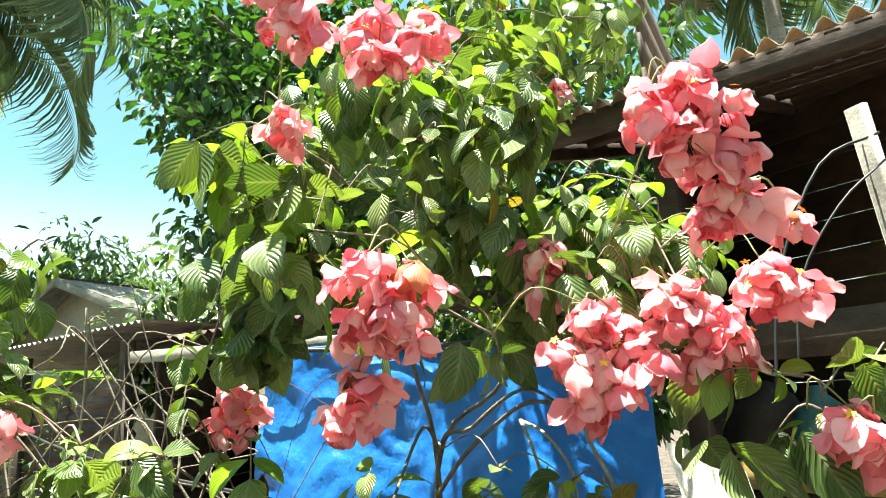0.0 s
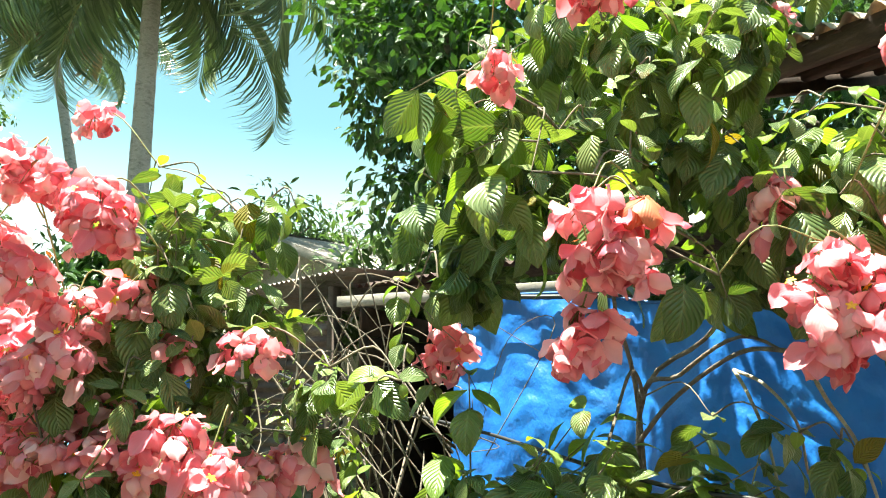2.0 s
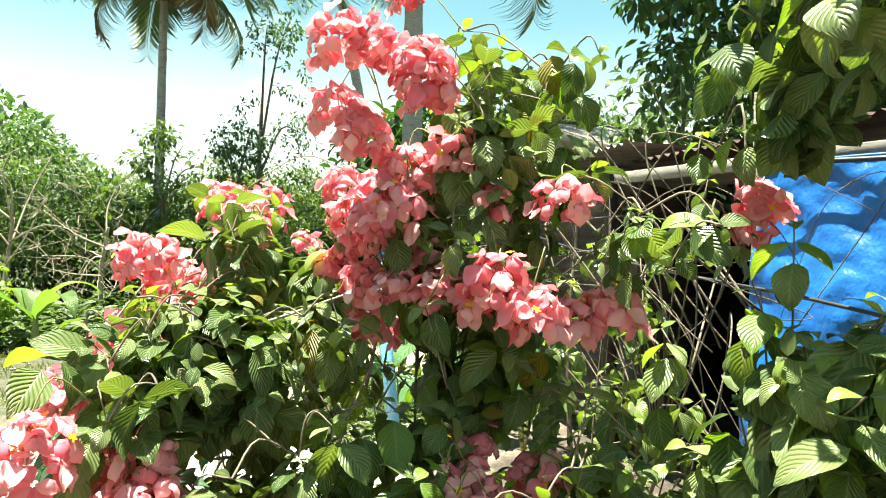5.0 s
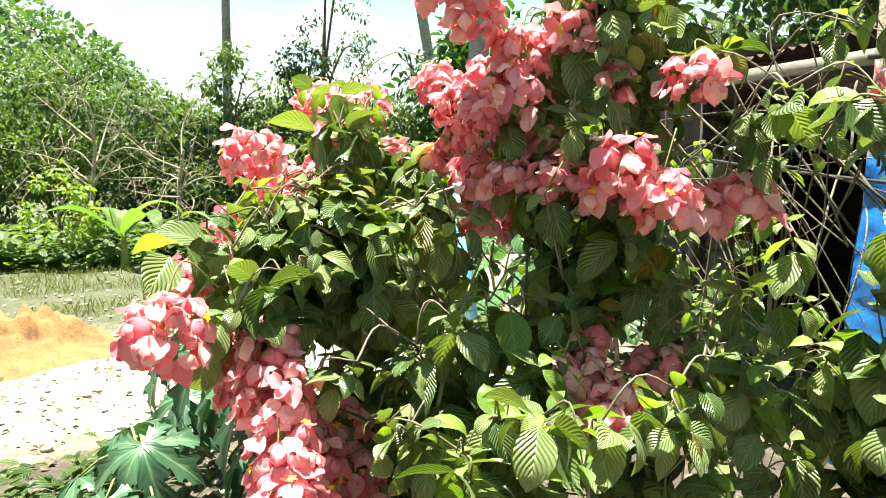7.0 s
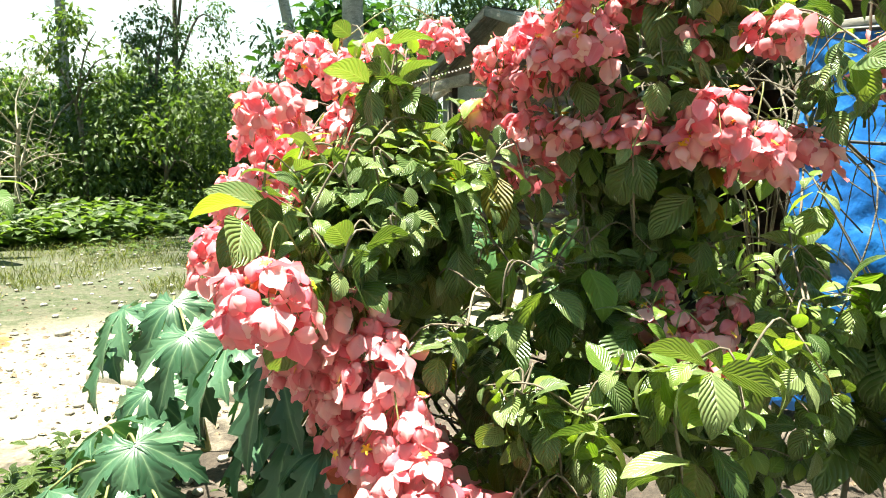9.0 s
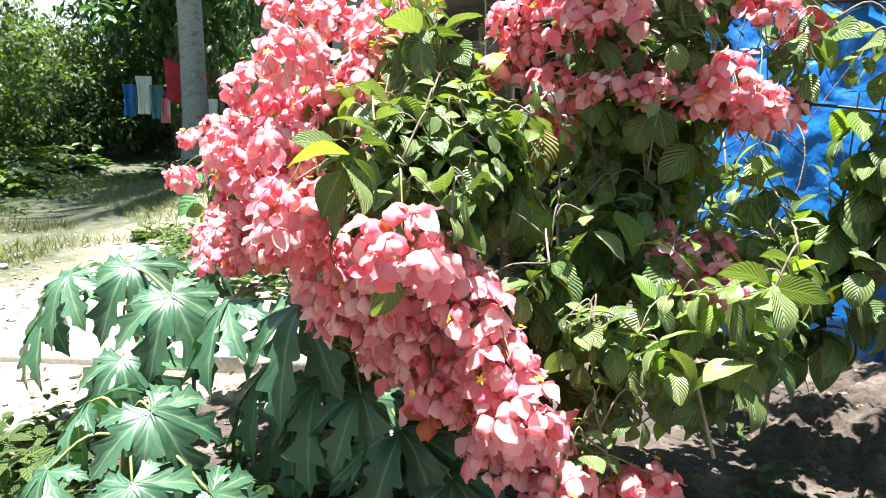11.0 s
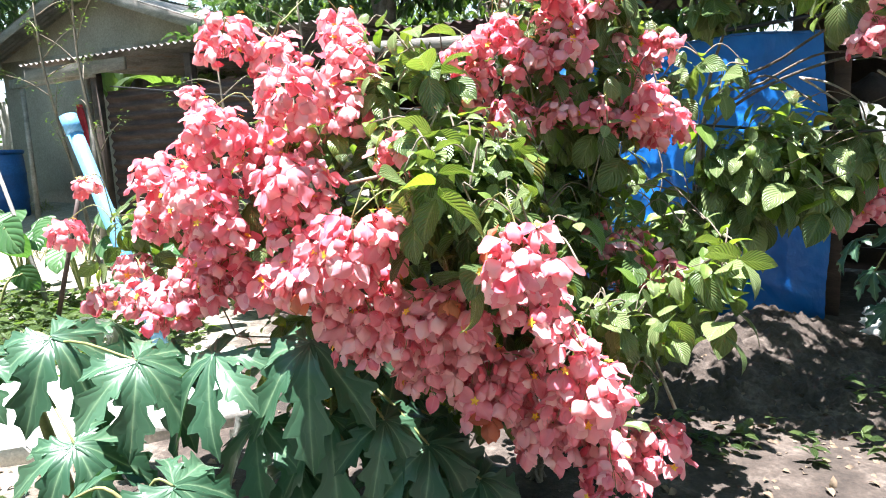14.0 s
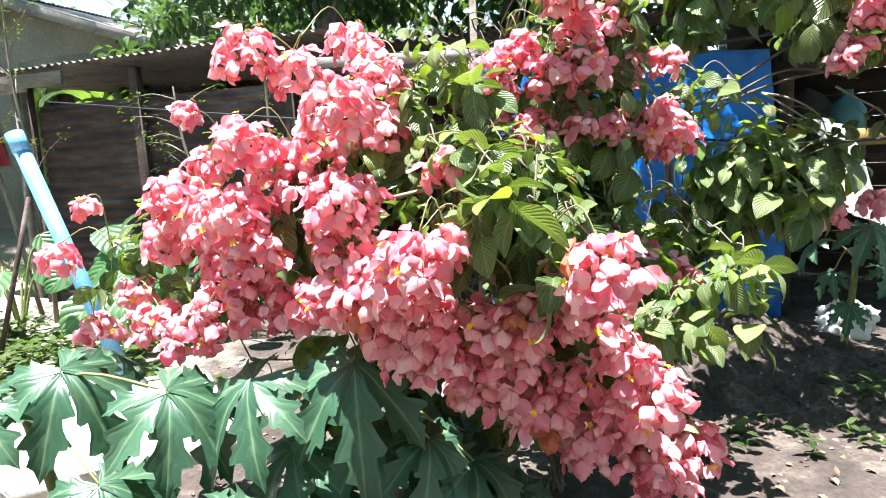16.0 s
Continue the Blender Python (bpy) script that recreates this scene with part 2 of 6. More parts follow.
TEAL = rough_stuff("teal_plastic", (0.05, 0.16, 0.17), (0.09, 0.24, 0.25), 5, 90, 0.4, 0.1, 0.002)


def tarp_material():
    m, n, l, b = shader("blue_tarp", 0.33)
    weave = noise_tex(n, l, 2.4, 5, 0.6)
    small = noise_tex(n, l, 90, 3, 0.6)
    crease = noise_tex(n, l, 4.0, 5, 0.6, stretch=(1.0, 1.0, 0.55))
    col = ramp_of(n, l, weave, [(0.3, (0.007, 0.095, 0.37)), (0.7, (0.017, 0.17, 0.54))])
    dust = ramp_of(n, l, crease, [(0.6, (0, 0, 0)), (0.78, (0.35, 0.35, 0.35))])
    l.new(mixed(n, l, dust, col, (0.16, 0.36, 0.70)), b.inputs["Base Color"])
    ridge = maths(n, l, "ABSOLUTE", maths(n, l, "MULTIPLY_ADD", noise_tex(n, l, 4.5, 4, 0.5, stretch=(1.0, 1.0, 0.6)), 2.0, -1.0))
    bumped(n, l, b, maths(n, l, "MULTIPLY_ADD", ridge, 0.8, maths(n, l, "MULTIPLY_ADD", small, 0.05, crease)), 0.6, 0.035)
    return m


def ground_material():
    m, n, l, b = shader("ground_soil", 0.95)
    pos = n.new("ShaderNodeNewGeometry").outputs["Position"]
    sep = n.new("ShaderNodeSeparateXYZ")
    l.new(pos, sep.inputs[0])
    big = noise_tex(n, l, 0.55, 5, 0.6, coord=pos)
    mid = noise_tex(n, l, 5.0, 6, 0.7, coord=pos)
    fine = noise_tex(n, l, 42.0, 5, 0.75, coord=pos)
    # brown soil, its colour darkened further to carry the shade under the bushes
    shaded_soil = ramp_of(n, l, mid, [(0.3, (0.035, 0.026, 0.02)), (0.52, (0.08, 0.06, 0.047)), (0.72, (0.20, 0.16, 0.13))])
    pale = ramp_of(n, l, mid, [(0.25, (0.19, 0.155, 0.115)), (0.5, (0.31, 0.265, 0.205)), (0.8, (0.44, 0.39, 0.32))])
    turf = ramp_of(n, l, mid, [(0.3, (0.035, 0.042, 0.02)), (0.45, (0.10, 0.095, 0.062)), (0.56, (0.045, 0.06, 0.022)), (0.7, (0.17, 0.155, 0.12))])
    # bare yard to the west of the bush, turf beyond it
    edge = maths(n, l, "MULTIPLY_ADD", maths(n, l, "MULTIPLY_ADD", mid, 0.5, big), 2.4, maths(n, l, "MULTIPLY_ADD", sep.outputs["X"], -1.0, -1.5))
    yard = n.new("ShaderNodeMapRange")
    yard.inputs["From Min"].default_value, yard.inputs["From Max"].default_value = 3.2, 3.8
    l.new(edge, yard.inputs["Value"])
    north = maths(n, l, "MAXIMUM", maths(n, l, "MULTIPLY_ADD", sep.outputs["Y"], 0.7, -1.2), 0.0)
    edge = maths(n, l, "SUBTRACT", edge, north)
    far = n.new("ShaderNodeMapRange")
    far.inputs["From Min"].default_value, far.inputs["From Max"].default_value = 5.2, 6.2
    l.new(edge, far.inputs["Value"])
    col = mixed(n, l, yard.outputs[0], shaded_soil, pale)
    col = mixed(n, l, far.outputs[0], col, turf)
    grain = ramp_of(n, l, fine, [(0.3, (0.55, 0.55, 0.55)), (0.7, (1.3, 1.3, 1.3))])
    l.new(mixed(n, l, 1.0, col, grain, "MULTIPLY"), b.inputs["Base Color"])
    bumped(n, l, b, maths(n, l, "MULTIPLY_ADD", fine, 0.5, mid), 0.9, 0.03)
    return m


TARP, GROUND = tarp_material(), ground_material()

# ---------------------------------------------------------------- mesh tools
rng = random.Random(7)
UP = Vector((0, 0, 1))


class Geo:
    """Quads gathered from templates into one mesh."""

    def __init__(self):
        self.v, self.q, self.uv, self.mi, self.count = [], [], [], [], 0

    def add(self, v, q, uv=None, mat=0):
        v, q = np.asarray(v, float), np.asarray(q, int)
        self.v.append(v)
        self.q.append(q + self.count)
        self.uv.append(np.zeros((len(v), 2)) if uv is None else np.asarray(uv, float))
        self.mi.append(np.full(len(q), mat))
        self.count += len(v)
        return self

    def put(self, template, m, mat=0):
        v, q, uv = template
        a = np.array(m)
        return self.add(v @ a[:3, :3].T + a[:3, 3], q, uv, mat)

    def mesh(self, name, mats, smooth=True):
        me = bpy.data.meshes.new(name)
        v, q, uv = np.concatenate(self.v), np.concatenate(self.q), np.concatenate(self.uv)
        me.vertices.add(len(v))
        me.vertices.foreach_set("co", v.ravel())
        me.loops.add(q.size)
        me.loops.foreach_set("vertex_index", q.ravel())
        me.polygons.add(len(q))
        me.polygons.foreach_set("loop_start", np.arange(0, q.size, 4))
        me.polygons.foreach_set("material_index", np.concatenate(self.mi))
        me.polygons.foreach_set("use_smooth", np.full(len(q), smooth))
        me.uv_layers.new(name="UVMap").data.foreach_set("uv", uv[q.ravel()].ravel())
        for mt in mats if isinstance(mats, (list, tuple)) else [mats]:
            me.materials.append(mt)
        me.update(calc_edges=True)
        me.validate()
        return me


def part(name, data, material=None, parent=None, label="", smooth=True):
    """Links a Geo, bmesh or mesh as one object under its parent."""
    if isinstance(data, Geo):
        data = data.mesh(name, material, smooth)
    elif isinstance(data, bmesh.types.BMesh):
        me = bpy.data.meshes.new(name)
        bmesh.ops.recalc_face_normals(data, faces=data.faces)
        data.to_mesh(me)
        data.free()
        me.materials.append(material)
        for p in me.polygons:
            p.use_smooth = smooth
        data = me
    ob = new(name, data)
    if parent is not None:
        ob.parent = parent
    return tagged(ob, label)


def thing(name, label, category, group="", at=(0, 0, 0)):
    ob = new(name)
    ob.location = at
    ob.empty_display_size = 0.1
    return tagged(ob, label, category, group)


def basis(p, x, z, s=1.0):
    """A pose at p whose x axis runs along x and whose z axis leans towards z."""
    x = Vector(x).normalized()
    y = Vector(z).cross(x)
    if y.length < 1e-4:
        y = Vector((0.3, 1, 0.2)).cross(x)
    y.normalize()
    z = x.cross(y)
    return Matrix(((x.x * s, y.x * s, z.x * s, p[0]), (x.y * s, y.y * s, z.y * s, p[1]), (x.z * s, y.z * s, z.z * s, p[2]), (0, 0, 0, 1)))


def blade(width, fold=0.2, bend=0.5, nu=7, nv=5, tip=1.0, base=0.85, ripple=0.0, cup=0.0, twist=0.0, seed=0):
    """A leaf blade one unit long: folded on its midrib, bent along its length, widest before the middle."""
    r = random.Random(seed)
    us, vs = np.linspace(0, 1, nu), np.linspace(-1, 1, nv)
    verts, uv, x, z = [], [], 0.0, 0.0
    last = 0.0
    ph = r.uniform(0, 6)
    for i, u in enumerate(us):
        a = -bend * u * u
        x += (u - last) * math.cos(a)
        z += (u - last) * math.sin(a)
        last = u
        w = width * max(0.035, math.sin(math.pi * min(1, u ** base)) ** tip)
        tw = twist * u
        for v in vs:
            lift = fold * abs(v) * w + cup * w * (v * v) + ripple * math.sin(9 * u + ph + 2.5 * v) * abs(v)
            y = v * w
            verts.append((x - math.sin(a) * lift, y * math.cos(tw) - lift * math.sin(tw), z + math.cos(a) * (lift * math.cos(tw) + y * math.sin(tw))))
            uv.append((u, 0.5 + 0.5 * v))
    q = [(i * nv + j, (i + 1) * nv + j, (i + 1) * nv + j + 1, i * nv + j + 1) for i in range(nu - 1) for j in range(nv - 1)]
    return np.array(verts), np.array(q), np.array(uv)


def smooth_line(pts, n=6):
    """A rounded path through the points."""
    p = [Vector(a) for a in pts]
    p = [2 * p[0] - p[1]] + p + [2 * p[-1] - p[-2]]
    out = []
    for i in range(1, len(p) - 2):
        for k in range(n):
            t = k / n
            out.append(0.5 * ((2 * p[i]) + (p[i + 1] - p[i - 1]) * t + (2 * p[i - 1] - 5 * p[i] + 4 * p[i + 1] - p[i + 2]) * t * t + (3 * p[i] - p[i - 1] - 3 * p[i + 1] + p[i + 2]) * t ** 3))
    return out + [p[-2]]


def tube(geo, pts, r0, r1, sides=6, mat=0, rounded=4, knobs=0.0):
    """A tapered stem along the points, with a closed tip."""
    line = smooth_line(pts, rounded) if rounded > 1 and len(pts) > 2 else [Vector(a) for a in pts]
    n = len(line)
    verts, uv = [], []
    side = None
    for i, p in enumerate(line):
        d = (line[min(i + 1, n - 1)] - line[max(i - 1, 0)]).normalized()
        side = (d.orthogonal() if side is None else side - d * side.dot(d)).normalized()
        other = d.cross(side)
        r = r0 + (r1 - r0) * i / (n - 1)
        r *= 1 + knobs * math.sin(i * 2.4) * (0.5 + 0.5 * math.sin(i * 5.1))
        for k in range(sides):
            a = 2 * math.pi * k / sides
            verts.append(p + (side * math.cos(a) + other * math.sin(a)) * r)
            uv.append((i / (n - 1), k / sides))
    q = [(i * sides + k, i * sides + (k + 1) % sides, (i + 1) * sides + (k + 1) % sides, (i + 1) * sides + k) for i in range(n - 1) for k in range(sides)]
    for end in (0, (n - 1) * sides):
        for k in range(1, sides - 2, 2):
            q.append((end, end + k, end + k + 1, end + k + 2) if end else (end, end + k + 2, end + k + 1, end + k))
    return geo.add([tuple(a) for a in verts], q, uv, mat)


def box(geo, c, size, m=None, mat=0, bevel=0.004):
    """A board or block with its edges taken off."""
    hx, hy, hz = (0.5 * s for s in size)
    b = min(bevel, hx * 0.4, hy * 0.4, hz * 0.4)
    rings = [(hx - b, hy - b, -hz), (hx, hy, -hz + b), (hx, hy, hz - b), (hx - b, hy - b, hz)]
    v = []
    for x, y, z in rings:
        v += [(-x, -y, z), (x, -y, z), (x, y, z), (-x, y, z)]
    q = [(3, 2, 1, 0), (12, 13, 14, 15)]
    for i in range(3):
        q += [(4 * i + k, 4 * i + (k + 1) % 4, 4 * i + 4 + (k + 1) % 4, 4 * i + 4 + k) for k in range(4)]
    pm = (Matrix.Translation(c) @ m) if m is not None else Matrix.Translation(c)
    a = np.array(pm)
    v = np.array(v)
    return geo.add(v @ a[:3, :3].T + a[:3, 3], q, None, mat)


def beam(geo, a, b, w, h, mat=0, bevel=0.004):
    """A squared timber from a to b."""
    a, b = Vector(a), Vector(b)
    m = basis((a + b) / 2, b - a, UP)
    return box(geo, (0, 0, 0), ((b - a).length, w, h), m, mat, bevel)


def sheet(geo, f, nu, nv, mat=0, thick=0.0, n_hint=None):
    """A grid sheet f(u, v), given thickness along n_hint."""
    us, vs = np.linspace(0, 1, nu), np.linspace(0, 1, nv)
    top = [f(u, v) for u in us for v in vs]
    uv = [(u, v) for u in us for v in vs]
    q = [(i * nv + j, (i + 1) * nv + j, (i + 1) * nv + j + 1, i * nv + j + 1) for i in range(nu - 1) for j in range(nv - 1)]
    geo.add(top, q, uv, mat)
    if thick:
        d = np.array(n_hint) * thick
        geo.add(np.array(top) - d, [a[::-1] for a in q], uv, mat)
    return geo


def wobble(x, y, z=0.0, s=1.0):
    return noise.noise(Vector((x * s, y * s, z * s)))


def root(parent):
    return Matrix.Translation(-parent.location) if parent is not None and parent.type == "EMPTY" else Matrix()


def piece(name, me, m, parent, label=""):
    """An object at the pose m on a shared mesh, under its parent."""
    ob = new(name, me)
    ob.parent, ob.matrix_parent_inverse, ob.matrix_basis = parent, root(parent), m
    return tagged(ob, label)


def fixed(name, geo, mats, parent, label="", smooth=True):
    """A part whose mesh is given in the world's own metres."""
    ob = part(name, geo, mats, parent, label, smooth)
    if parent is not None:
        ob.matrix_parent_inverse = root(parent)
    return ob


# ---------------------------------------------------------------- ground


def smoothstep(a, b, x):
    t = min(1.0, max(0.0, (x - a) / (b - a)))
    return t * t * (3 - 2 * t)


def gz(x, y):
    """The ground's height."""
    z = -0.06 + 0.11 * max(0.0, min(y, 14) - 3.6) * (1 - smoothstep(-4.0, -1.0, x)) * max(smoothstep(-11.2, -9.4, x), smoothstep(10.5, 12.8, y))
    z += 0.20 * math.exp(-(((x + 0.05) / 0.5) ** 2 + ((y - 2.75) / 0.32) ** 2))
    z += 0.10 * math.exp(-(((x + 0.45) / 0.35) ** 2 + ((y - 2.3) / 0.3) ** 2))
    d = math.hypot(x + 1, y - 1)
    z += 15.5 * math.exp(-(((x + 78) / 24) ** 2 + ((y + 2) / 13) ** 2)) + 3.0 * math.exp(-(((x + 70) / 20) ** 2 + ((y - 50) / 40) ** 2))
    z += 0.025 * wobble(x, y, 0, 1.3) + 0.012 * wobble(x, y, 3, 5.0) + (0.008 * wobble(x, y, 5, 14.0) if d < 6 else 0)
    return z


def make_ground():
    g = Geo()
    radii = [0.0] + [0.06 * 1.083 ** k for k in range(112)]
    na = 150
    pts = []
    for r in radii:
        for k in range(na):
            a = 2 * math.pi * k / na
            x, y = -0.9 + r * math.cos(a), 1.4 + r * math.sin(a)
            pts.append((x, y, gz(x, y)))
    q = [(i * na + k, (i + 1) * na + k, (i + 1) * na + (k + 1) % na, i * na + (k + 1) % na) for i in range(len(radii) - 1) for k in range(na)]
    g.add(pts, q)
    return tagged(part("ground", g, GROUND), "bare trodden soil and pale yard with thin turf", "ground", kind="structure")


make_ground()

# ---------------------------------------------------------------- leaves, flowers, bushes
LEAF_T = [blade(0.32, 0.16, b, 8, 5, 0.85, 0.84, 0.016, seed=i, twist=t) for i, (b, t) in enumerate(((0.35, 0.0), (0.7, 0.2), (1.05, -0.2), (0.5, -0.3), (0.9, 0.3), (1.35, 0.1)))]
BRACT_T = [blade(w, 0.0, b, 8, 5, 0.64, 0.78, 0.07, cup=c, twist=t, seed=i) for i, (w, b, c, t) in enumerate(((0.38, 1.0, -0.5, 0.2), (0.35, 1.6, -0.6, -0.3), (0.39, 0.6, -0.4, 0.4), (0.34, 2.2, -0.7, 0.0), (0.36, -0.4, 0.55, -0.2)))]
PETAL_T = blade(0.26, 0.0, 0.3, 4, 3, 0.8, 0.9)
LEAF_MATS = [LEAF, LEAF_YOUNG, LEAF_OLD]
LEAF_ME = {(k, c): Geo().put(t, Matrix()).mesh("leaf", LEAF_MATS[c]) for k, t in enumerate(LEAF_T) for c in range(3)}
BRACT_ME = {(k, c): Geo().put(t, Matrix()).mesh("bract", (BRACT, BRACT_DRY)[c]) for k, t in enumerate(BRACT_T) for c in range(2)}


def away(r, lean=1.0):
    a, z = r.uniform(0, 2 * math.pi), r.uniform(-lean, lean)
    s = math.sqrt(max(0, 1 - z * z))
    return Vector((s * math.cos(a), s * math.sin(a), z))


def shoot(p, axis, pairs, size, r, young=0.3, droop=0.45):
    """Leaves in crossed pairs round the end of a twig: rows of pose, shape and tone."""
    axis = Vector(axis).normalized()
    p, rows, turn = Vector(p), [], r.uniform(0, math.pi)
    side = axis.orthogonal().normalized()
    other = axis.cross(side)
    for i in range(pairs):
        t = i / max(1, pairs - 1)
        for k in range(2):
            a = turn + i * math.pi / 2 + k * math.pi + r.uniform(-0.3, 0.3)
            rad = side * math.cos(a) + other * math.sin(a)
            e = -0.28 + 0.66 * t + r.uniform(-0.25, 0.25)
            d = rad * math.cos(e) + axis * math.sin(e)
            d.z -= droop * (1 - 0.6 * t) * r.uniform(0.5, 1.3)
            s = size * (1.0 - 0.55 * t ** 1.6) * r.uniform(0.82, 1.15)
            tone = 1 if r.random() < young * (0.25 + 1.2 * t) else (2 if r.random() < 0.012 else 0)
            hint = UP * 0.9 + axis * 0.6 + away(r) * 0.35
            rows.append((basis(p - axis * size * 0.34 * (pairs - 1 - i) + rad * 0.006, d, hint, s), r.randrange(len(LEAF_T)), tone))
    return rows


def cluster_rows(p, rad, r, dry=0.0, size=0.052):
    """Small bells of five bracts, crowded round a flower head and hanging over one another. Gives bract rows and the bells' hearts."""
    p, rows, hearts = Vector(p), [], []
    n = max(4, round(15 * (rad / 0.09) ** 1.8 * 0.052 / size))
    turn = r.uniform(0, 6)
    for i in range(n):
        z = 0.95 - 1.55 * (i + 0.5) / n + r.uniform(-0.08, 0.08)
        s = math.sqrt(max(0.0, 1 - min(1, abs(z)) ** 2))
        a = turn + i * 2.39996 + r.uniform(-0.25, 0.25)
        d = Vector((s * math.cos(a), s * math.sin(a), z))
        heart = p + Vector((d.x * rad * 0.78, d.y * rad * 0.78, d.z * rad * 0.8 + rad * 0.25))
        axis = (d * 0.75 + UP * 0.5 + away(r) * 0.5).normalized()
        side = axis.orthogonal().normalized()
        other = axis.cross(side)
        start = r.uniform(0, 6)
        hearts.append((heart, axis))
        old = 1 if r.random() < dry else 0
        for k in range(5):
            b = start + 2 * math.pi * k / 5 + r.uniform(-0.2, 0.2)
            rd = side * math.cos(b) + other * math.sin(b)
            go = rd * 0.75 + Vector((0, 0, -0.62)) + axis * 0.12 + away(r) * 0.34
            rows.append((basis(heart + rd * 0.004, go, axis + rd * 0.55 + away(r) * 0.38, size * r.uniform(0.65, 1.2)), r.randrange(5), old))
    return rows, hearts


def star_flower(g, p, axis, size, mat=0):
    axis = Vector(axis).normalized()
    side = axis.orthogonal().normalized()
    other = axis.cross(side)
    for k in range(5):
        a = 2 * math.pi * k / 5
        d = side * math.cos(a) + other * math.sin(a)
        g.put(PETAL_T, basis(Vector(p) + axis * 0.003, d + axis * 0.15, axis, size), mat)


def bush(base, label, heads, tips, fill, seed, own_leaves=300, own_heads=26, leaf=0.12, young=0.3, group="flowering bushes", stems=6, fork=0.12, droop=0.45, thick=0.011, old=(), bract=0.052):
    """A flowering bush: stems, twigs, leaf shoots and hanging flower heads. heads: x, y, z, radius. tips: x, y, z, leaf pairs, leaf length, lime share."""
    r = random.Random(seed)
    top = thing("flowering_bush", label, "bush", group, base)
    base = Vector(base)
    mids = []
    for k in range(stems):
        a = 2 * math.pi * k / stems + r.uniform(-0.4, 0.4)
        goal = Vector(heads[(k * len(heads)) // stems][:3]) + Vector((0.0, 0.16, -0.05))
        lo = base + Vector((0.05 * math.cos(a), 0.05 * math.sin(a), 0)) * (0.12 if fork > 0.5 else 1.0) - UP * 0.04
        start = lo if not fork else base + UP * fork + away(r, 0.2) * (0.004 if fork > 0.5 else 0.02)
        mid = start.lerp(goal, 0.55) + Vector((0, 0, 0.10)) + away(r) * 0.06
        end = lo.lerp(goal, 0.9)
        g = Geo()
        line = [lo, start, start.lerp(mid, 0.5) + away(r) * 0.04 + UP * 0.04, mid, end]
        tube(g, line, thick, thick * 0.3, 7, 0, 5, 0.08)
        fixed("stem", g, BARK, top)
        mids += smooth_line(line, 4)[6:]
    twigs = Geo()

    def twig_to(p, r0=0.0042, r1=0.0018, mat=0):
        p = Vector(p)
        near = min(mids, key=lambda m: (m - p).length + 0.9 * max(0, m.z - p.z) + 0.15 * r.random())
        sag = near.lerp(p, 0.55) + Vector((0, 0, 0.05)) + away(r) * 0.03
        tube(twigs, [near, sag, p], r0 * 0.75, r1 * 0.8, 5, mat, 4)
        mids.extend((near.lerp(sag, 0.7), sag.lerp(p, 0.5), p))
        return (p - sag).normalized()

    blades = Geo()
    count = 0
    rows = []
    for x, y, z, pairs, size, lime in tips:
        d = twig_to((x, y, z))
        rows += shoot((x, y, z), d * 0.6 + UP * 0.55 + away(r) * 0.3, int(pairs), size, r, lime, droop)
    for c, e, n in fill:
        for _ in range(n):
            d = away(r) * r.uniform(0.55, 1.0) ** 0.6
            p = Vector((c[0] + d.x * e[0], c[1] + d.y * e[1], c[2] + d.z * e[2]))
            ax = Vector((d.x, d.y, d.z * 0.6 + 0.45))
            if r.random() < 0.5:
                twig_to(p)
            rows += shoot(p, ax, r.choice((2, 3, 3)), leaf * r.uniform(0.8, 1.15), r, young * 0.7, droop)
    for m, k, tone in rows:
        if count < own_leaves:
            piece("leaf", LEAF_ME[k, tone], m, top)
            count += 1
        else:
            blades.put(LEAF_T[k], m, tone)
    if blades.count:
        tagged(fixed("foliage", blades, LEAF_MATS, top, "dense pleated green leaves"), kind="stuff")
    for i, head in enumerate(heads):
        p, rad = Vector(head[:3]), head[3]
        d = twig_to(p + Vector((0, 0, rad * 0.8)), 0.003, 0.0022, 1)
        core = Geo()
        dry = 0.25 if rad < 0.04 else 0.006
        brs, hearts = cluster_rows(p, rad, r, dry, bract)
        for _ in range(5):
            w = away(r)
            tube(core, [p + Vector((0, 0, rad * 0.8)), p + Vector((w.x, w.y, 0.5 + abs(w.z))) * rad * 0.45, p + Vector((w.x, w.y, -0.2)) * rad * 0.8], 0.0016, 0.001, 4, 2, 3)
        for heart, axis in hearts[1::6]:
            star_flower(core, heart + axis * 0.006, axis, 0.0125, 3)
        if i < own_heads:
            ob = fixed("flower_head", core, [BRACT, BRACT_DRY, STALK, STAR], top, "hanging salmon-pink bracts with a yellow star")
            for m, k, tone in brs:
                piece("bract", BRACT_ME[k, tone], m, ob)
        else:
            for m, k, tone in brs:
                core.put(BRACT_T[k], m, tone)
            tagged(fixed("flower_head", core, [BRACT, BRACT_DRY, STALK, STAR], top, "hanging salmon-pink bracts with a yellow star"), kind="stuff")
    tagged(fixed("branchwork", twigs, [TWIG, STALK], top), kind="stuff")
    for x, y, z, size in old:
        twig_to((x, y, z))
        piece("leaf", LEAF_ME[1, 2], basis((x, y, z), (0.35, -0.35, -0.9), (0.3, -0.9, 0.5), size), top, "withered yellow-brown leaf")
    return top


